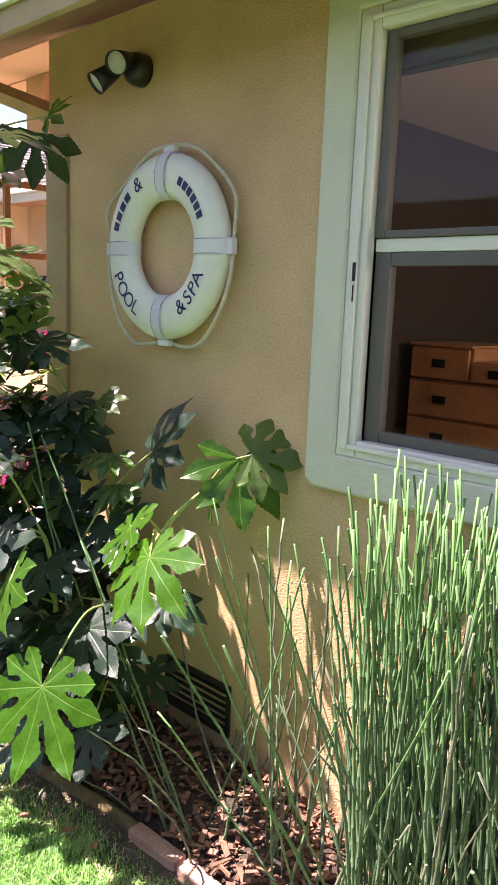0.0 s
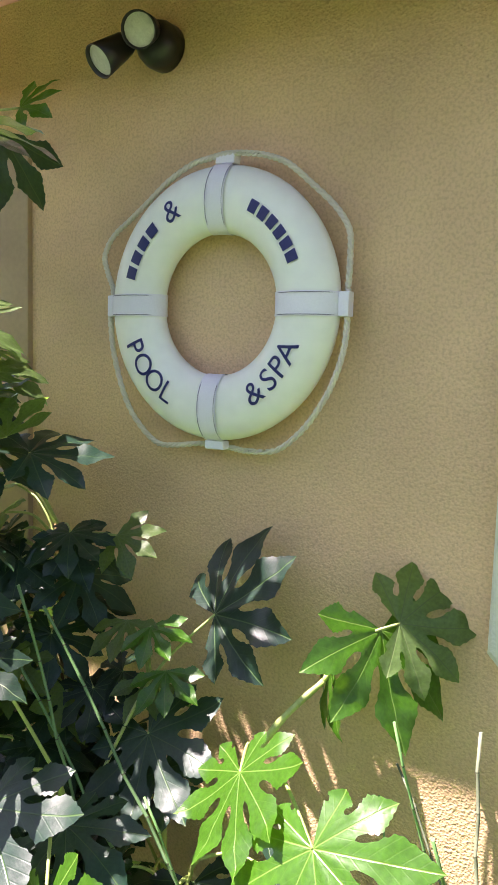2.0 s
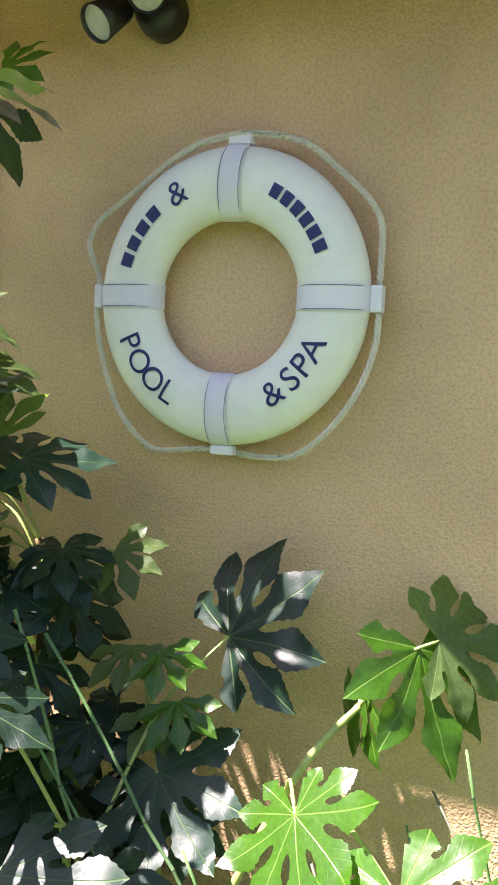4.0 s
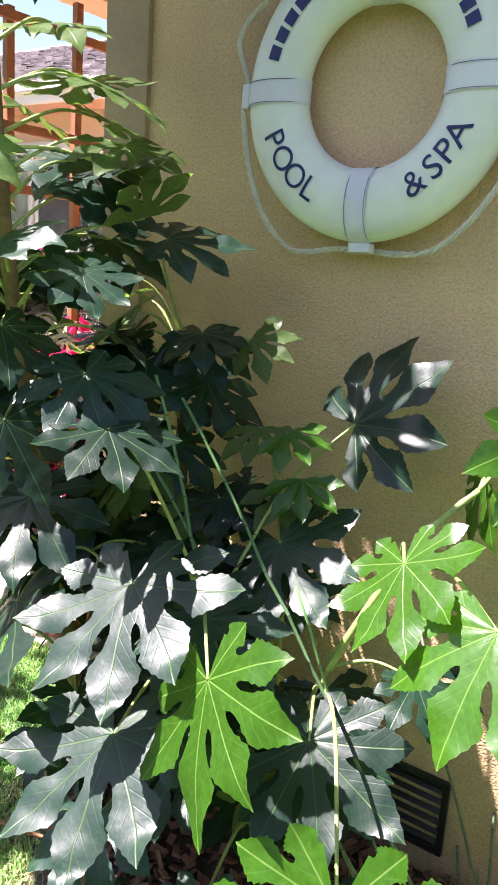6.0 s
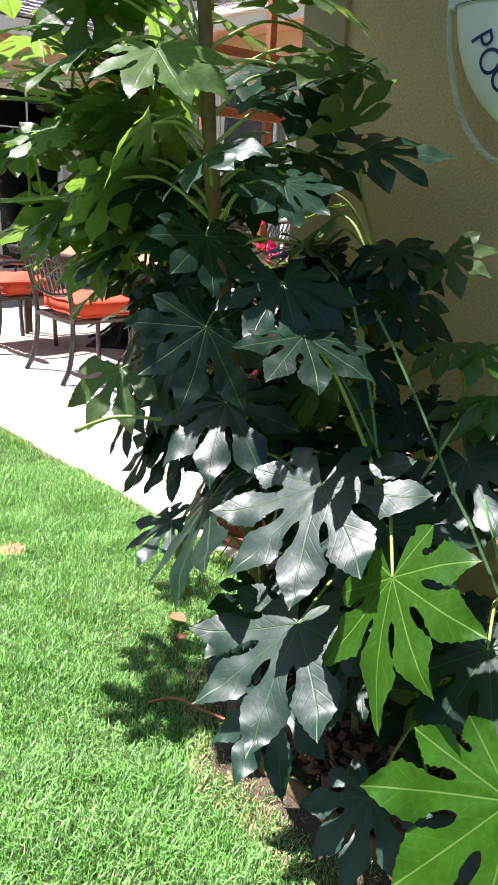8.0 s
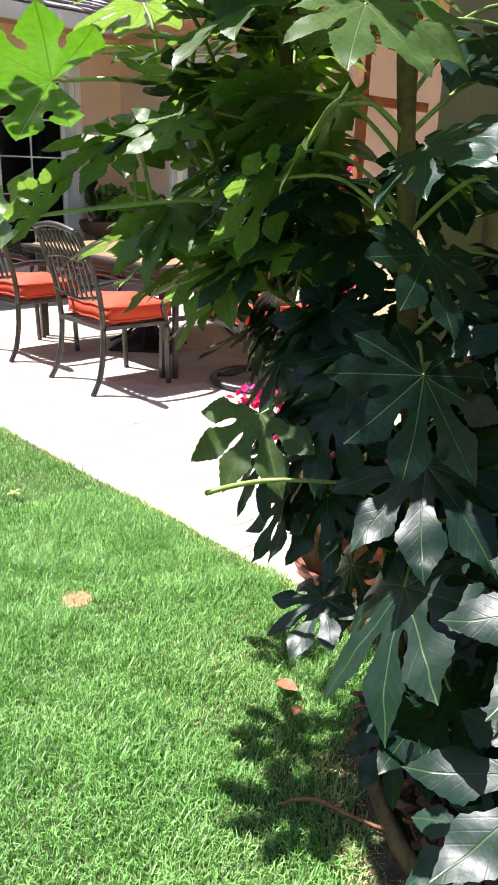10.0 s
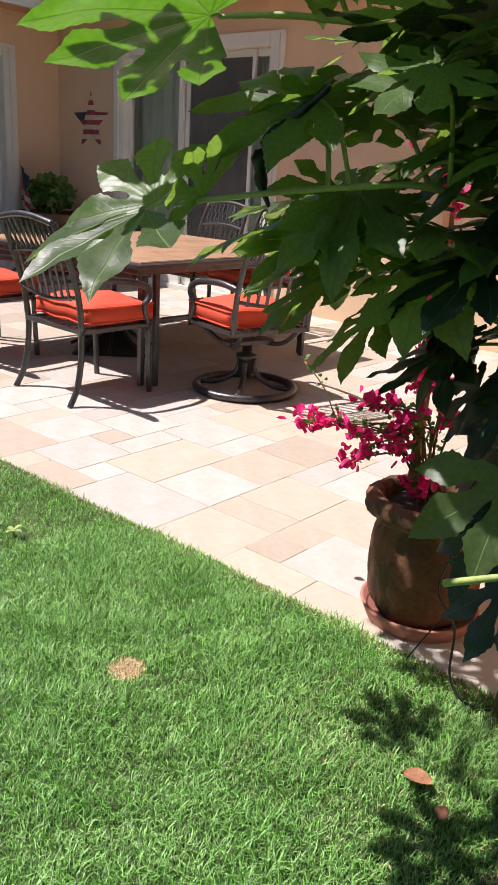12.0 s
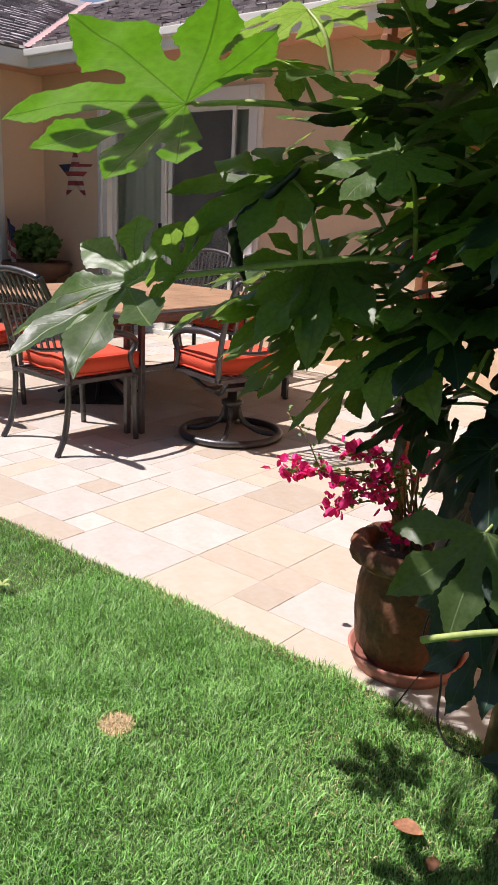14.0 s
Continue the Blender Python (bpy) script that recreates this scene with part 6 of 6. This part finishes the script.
# ---- edging, chips, fallen things ----
def edge_y(x):
    """The bed's front edge."""
    if x > 0.0:
        return -0.50 + 0.045 * min(1, x / 0.3)
    if x > -0.30:
        return -0.50
    return -0.50 + 0.25 * min(1.0, (-0.30 - x) / 0.36) ** 1.3


b = B()
rows = []
for i in range(60):
    x = -0.64 + 1.6 * i / 59
    wide = 0.085 + 0.03 * noise.noise(Vector((x * 7, 0, 5)))
    rows.append([b.verts.new((x, edge_y(x) - wide * j / 5, 0.004 + 0.012 * (1 - j / 5) * (1 + noise.noise(Vector((x * 40, j, 2)))) - 0.008 * (j == 5))) for j in range(6)])
for p, q in zip(rows, rows[1:]):
    for j in range(5):
        b.faces.new((p[j], p[j + 1], q[j + 1], q[j]))
setting("bare_soil", b, DIRT, "bare dry soil along the edging", "soil", smooth=True)
board = tagged(new("edging_board"), "weathered wooden edging board round the bed", "edging", kind="structure")
b = B()
tube(b, [(x, edge_y(x), 0.02) for x in [-0.66 + 0.05 * k for k in range(24)]], 0.018, 6, flat=1.4)
part("board", b, WOODSTEM, board, smooth=True)
for k in range(14):
    x = 0.52 + 0.205 * k
    b = B()
    box(b, (-0.097, -0.024, -0.02), (0.097, 0.024, 0.045), 0.008)
    ob = part("brick", b, BRICK, board)
    ob.matrix_basis = pose(x, edge_y(x) - 0.002, 0.0, 0, 0, random.Random(k).uniform(-3, 3))
rr = random.Random(17)
vs, fs = [], []
for k in range(4200):
    x = rr.uniform(-0.7, 2.2)
    y = rr.uniform(edge_y(x) + 0.03, -0.02)
    c = Vector((x, y, 0.055 + rr.uniform(-0.02, 0.02)))
    e = Euler((rr.uniform(-0.5, 0.5), rr.uniform(-0.5, 0.5), rr.uniform(0, 6.28))).to_matrix()
    l, w, h = rr.uniform(0.006, 0.024), rr.uniform(0.003, 0.010), rr.uniform(0.0015, 0.004)
    k0 = len(vs)
    for sx, sy, sz in ((-1, -1, -1), (1, -.7, -1), (.8, 1, -1), (-1, .8, -1), (-1, -1, 1), (1, -.7, 1), (.8, 1, 1), (-1, .8, 1)):
        vs.append(tuple(c + e @ Vector((sx * l, sy * w, sz * h))))
    for f in ((4, 5, 6, 7), (0, 1, 5, 4), (1, 2, 6, 5), (2, 3, 7, 6), (3, 0, 4, 7)):
        fs.append(tuple(k0 + i for i in f))
tagged(new("bark_chips", mesh_from("bark_chips", vs, fs, BARK)), "reddish bark chips strewn over the bed", "bark mulch", kind="stuff")


def dead_leaf(at, rz, s):
    """A curled dead leaf lying on the ground."""
    bm = B()
    n = 8
    rows = []
    for i in range(n + 1):
        t = i / n
        w = 0.32 * math.sin(math.pi * t) ** 0.8
        rows.append([bm.verts.new((s * (t - 0.5), s * w * u, s * (0.12 * u * u + 0.10 * math.sin(t * 3) + 0.02))) for u in (-1, -0.5, 0, 0.5, 1)])
    for p, q in zip(rows, rows[1:]):
        for k in range(4):
            bm.faces.new((p[k], p[k + 1], q[k + 1], q[k]))
    bmesh.ops.remove_doubles(bm, verts=bm.verts, dist=0.0004)
    ob = obj("dead_leaf", bm, DEAD, smooth=True)
    ob.matrix_basis = pose(*at, 0, 0, rz)
    return tagged(ob, "curled brown dead leaf lying on the lawn", "dead leaf", "fallen leaves")


for x, y, rz, s in ((-0.872, -0.288, 10, 0.095), (-0.785, -0.338, 100, 0.062), (-0.64, -0.29, 70, 0.04), (0.30, -0.60, 60, 0.055), (0.16, -0.66, 30, 0.05), (0.40, -0.58, 130, 0.045)):
    dead_leaf((x, y, 0.022), rz, s * 0.75)
weed = thing("weed_sprout", "small weed with pale green leaves in the lawn", "weed", (-2.49, -0.245, 0.0))
for k, (rz, ln, lift) in enumerate(((20, 0.040, 0.3), (165, 0.042, 0.15), (75, 0.036, 0.5), (-80, 0.03, 0.35))):
    b = B()
    rows = []
    for i in range(7):
        t = i / 6
        w = 0.008 * math.sin(math.pi * min(1.0, 0.06 + 0.94 * t)) ** 0.8
        rows.append([b.verts.new((ln * t, w * u, 0.024 + ln * lift * math.sin(t * 2.4) + 0.15 * abs(w * u))) for u in (-1, 0, 1)])
    for p, q in zip(rows, rows[1:]):
        for u in range(2):
            b.faces.new((p[u], p[u + 1], q[u + 1], q[u]))
    ob = part("leaf", b, STEM, weed, smooth=True)
    ob.matrix_basis = pose(0, 0, 0, 0, 0, rz)
b = B()
tube(b, [(0, 0, 0), (0.001, 0, 0.026)], 0.002, 6)
part("stem", b, STEM, weed, smooth=True)
twig = B()
tube(twig, sweep([(-0.60, -0.58, 0.02), (-0.55, -0.53, 0.04), (-0.47, -0.50, 0.035), (-0.38, -0.46, 0.03)], 14), 0.0042, 6)
tagged(obj("fallen_twig", twig, DEAD, smooth=True), "brown fallen leaf stalk lying by the edging", "twig")
hose = B()
tube(hose, sweep([(-1.06, 0.20, 0.40), (-1.09, 0.15, 0.24), (-1.02, 0.13, 0.16), (-0.99, 0.08, 0.05), (-0.93, 0.06, 0.008), (-0.85, 0.10, 0.006), (-0.80, 0.2, 0.006)], 40), 0.0034, 7)
tube(hose, sweep([(-1.045, 0.135, 0.185), (-1.085, 0.115, 0.11), (-1.12, 0.085, 0.03)], 14), 0.0022, 6)
tagged(obj("drip_tube", hose, BLACK, smooth=True), "black plastic drip tube running to the pot", "tube")
stake = B()
tube(stake, [(-0.835, 0.10, 0.0), (-0.83, 0.105, 0.14), (-0.828, 0.107, 0.27), (-0.815, 0.11, 0.42)], [0.037, 0.031, 0.033, 0.028], 11)
tagged(obj("cut_stump", stake, WOODSTEM, smooth=True), "grey weathered stump of a cut stem", "stump")

# ---- grass ----
rr = np.random.RandomState(4)
N = 480000
gx = np.where(np.arange(N) % 4 < 3, rr.uniform(-2.4, 0.95, N), rr.uniform(-4.6, -1.6, N))
gy = 0.15 - 2.05 * rr.rand(N) ** 1.05
front = np.array([edge_y(v) if v > -0.66 else 0.16 for v in gx])
gap = front - gy
keep = (gap > 0.015) & ((gap > 0.10 + 0.05 * np.sin(gx * 17)) | (rr.rand(N) < 0.4) | (gx < -0.62))
spot = (np.hypot(gx + 1.63, gy + 0.46) < 0.048) | ((gx > -1.25) & (gx < -0.5) & (gy > -0.55) & (rr.rand(len(gx)) < 0.10)) | ((gy > 0.10) & (gx < -0.66) & (rr.rand(len(gx)) < 0.35)) | ((gap < 0.16) & (gx > -0.66) & (rr.rand(N) < 0.5))
gx, gy, spot = gx[keep], gy[keep], spot[keep]
da, dq = rr.uniform(0, 2 * np.pi, 1500), 0.05 * rr.rand(1500) ** 0.7 * rr.uniform(0.5, 1.15, 1500)
gx, gy, spot = np.concatenate([gx, -1.632 + dq * np.cos(da)]), np.concatenate([gy, -0.463 + dq * np.sin(da)]), np.concatenate([spot, np.ones(1500, bool)])
N = len(gx)
hh = rr.uniform(0.010, 0.034, N) * (1 + 0.30 * np.sin(gx * 9 + np.sin(gy * 7)) * np.sin(gy * 11) + 0.25 * np.sin(gx * 23 + 2 * np.sin(gy * 5)) * np.sin(gy * 19 + np.sin(gx * 6))) * np.where(spot, 0.6, 1)
az, ln = rr.uniform(0, 2 * np.pi, N), rr.uniform(0.15, 1.25, N)
wd = rr.uniform(0.0007, 0.0017, N)
dx, dy = np.cos(az), np.sin(az)
P = np.zeros((N, 5, 3))
for k, (s, w) in enumerate(((0, 1), (0, -1), (0.55, 0.85), (0.55, -0.85), (1, 0))):
    P[:, k, 0] = gx + dx * ln * hh * s * s - dy * wd * w
    P[:, k, 1] = gy + dy * ln * hh * s * s + dx * wd * w
    P[:, k, 2] = hh * s * (1 - 0.25 * ln * s)
for nm, sel, m, lab in (("grass", ~spot, BLADE, "short green lawn grass"), ("dry_grass", spot, STRAW, "straw-coloured dry grass in a small patch and by the edging")):
    V = P[sel].reshape(-1, 3)
    q = np.arange(sel.sum())[:, None] * 5
    F = np.concatenate([q + [0, 1, 3], q + [0, 3, 2], q + [2, 3, 4]]).tolist()
    tagged(new(nm, mesh_from(nm, V.tolist(), F, m)), lab, "grass", kind="stuff")

# coarser grass over the rest of the lawn
N = 150000
gx, gy = rr.uniform(-8.4, 4.2, N), 0.13 - 5.5 * rr.rand(N)
keep = (gy < -0.56) & ~((gx > -4.6) & (gx < 0.9) & (gy > -1.75)) | (gx < -4.5)
gx, gy = gx[keep], gy[keep]
N = len(gx)
hh, az, ln = rr.uniform(0.02, 0.05, N), rr.uniform(0, 2 * np.pi, N), rr.uniform(0.3, 1.0, N)
wd = rr.uniform(0.002, 0.005, N)
dx, dy = np.cos(az), np.sin(az)
P = np.zeros((N, 3, 3))
for k, (s, w) in enumerate(((0, 1), (0, -1), (1, 0))):
    P[:, k, 0] = gx + dx * ln * hh * s - dy * wd * w
    P[:, k, 1] = gy + dy * ln * hh * s + dx * wd * w
    P[:, k, 2] = hh * s
q = np.arange(N)[:, None] * 3
tagged(new("outer_grass", mesh_from("outer_grass", P.reshape(-1, 3).tolist(), (q + [0, 1, 2]).tolist(), BLADE)), "green grass of the outer lawn", "grass", kind="stuff")

# ---- patio slabs ----
U = 0.1625
X0, Y0 = -3.20 - 20 * U, 0.14
NXT, NYT = 35, 26
taken = {}
rr = random.Random(6)
FIXED = ((18, 2, 2, 2, 1), (20, 3, 1, 1, 0), (19, 4, 2, 2, 1), (21, 3, 1, 2, 1), (20, 1, 2, 2, 1), (22, 2, 2, 3, 0), (24, 2, 2, 2, 1), (23, 0, 3, 2, 1), (22, 1, 1, 1, 1), (21, 0, 2, 1, 0), (28, 1, 1, 1, 0), (26, 0, 2, 2, 0), (24, 4, 2, 2, 0), (26, 2, 2, 1, 0))
slabs = []


def lay(i, j, w, h, pale):
    for a in range(w):
        for c in range(h):
            taken[i + a, j + c] = 1
    slabs.append((i, j, w, h, pale))


for s in FIXED:
    lay(*s)
SIZES = ((3, 2), (2, 3), (2, 2), (2, 2), (3, 2), (2, 1), (1, 2), (1, 1))
for j in range(NYT):
    for i in range(NXT):
        if (i, j) in taken:
            continue
        options = list(SIZES)
        rr.shuffle(options)
        for w, h in options + [(1, 1)]:
            if i + w <= NXT and j + h <= NYT and not any((i + a, j + c) in taken for a in range(w) for c in range(h)):
                lay(i, j, w, h, 1 if rr.random() < 0.42 else 0)
                break
cache = {}
for i, j, w, h, pale in slabs:
    if (w, h, pale) not in cache:
        b = B()
        g = 0.0027
        box(b, (g, g, -0.03), (w * U - g, h * U - g, 0.0), 0.0008)
        me = bpy.data.meshes.new("slab")
        b.to_mesh(me)
        b.free()
        me.materials.append(STONE_PALE if pale else STONE)
        cache[w, h, pale] = me
    ob = new("slab", cache[w, h, pale])
    ob.parent = patio
    ob.location = (X0 + i * U, Y0 + j * U, rr.uniform(-0.0008, 0.0008))
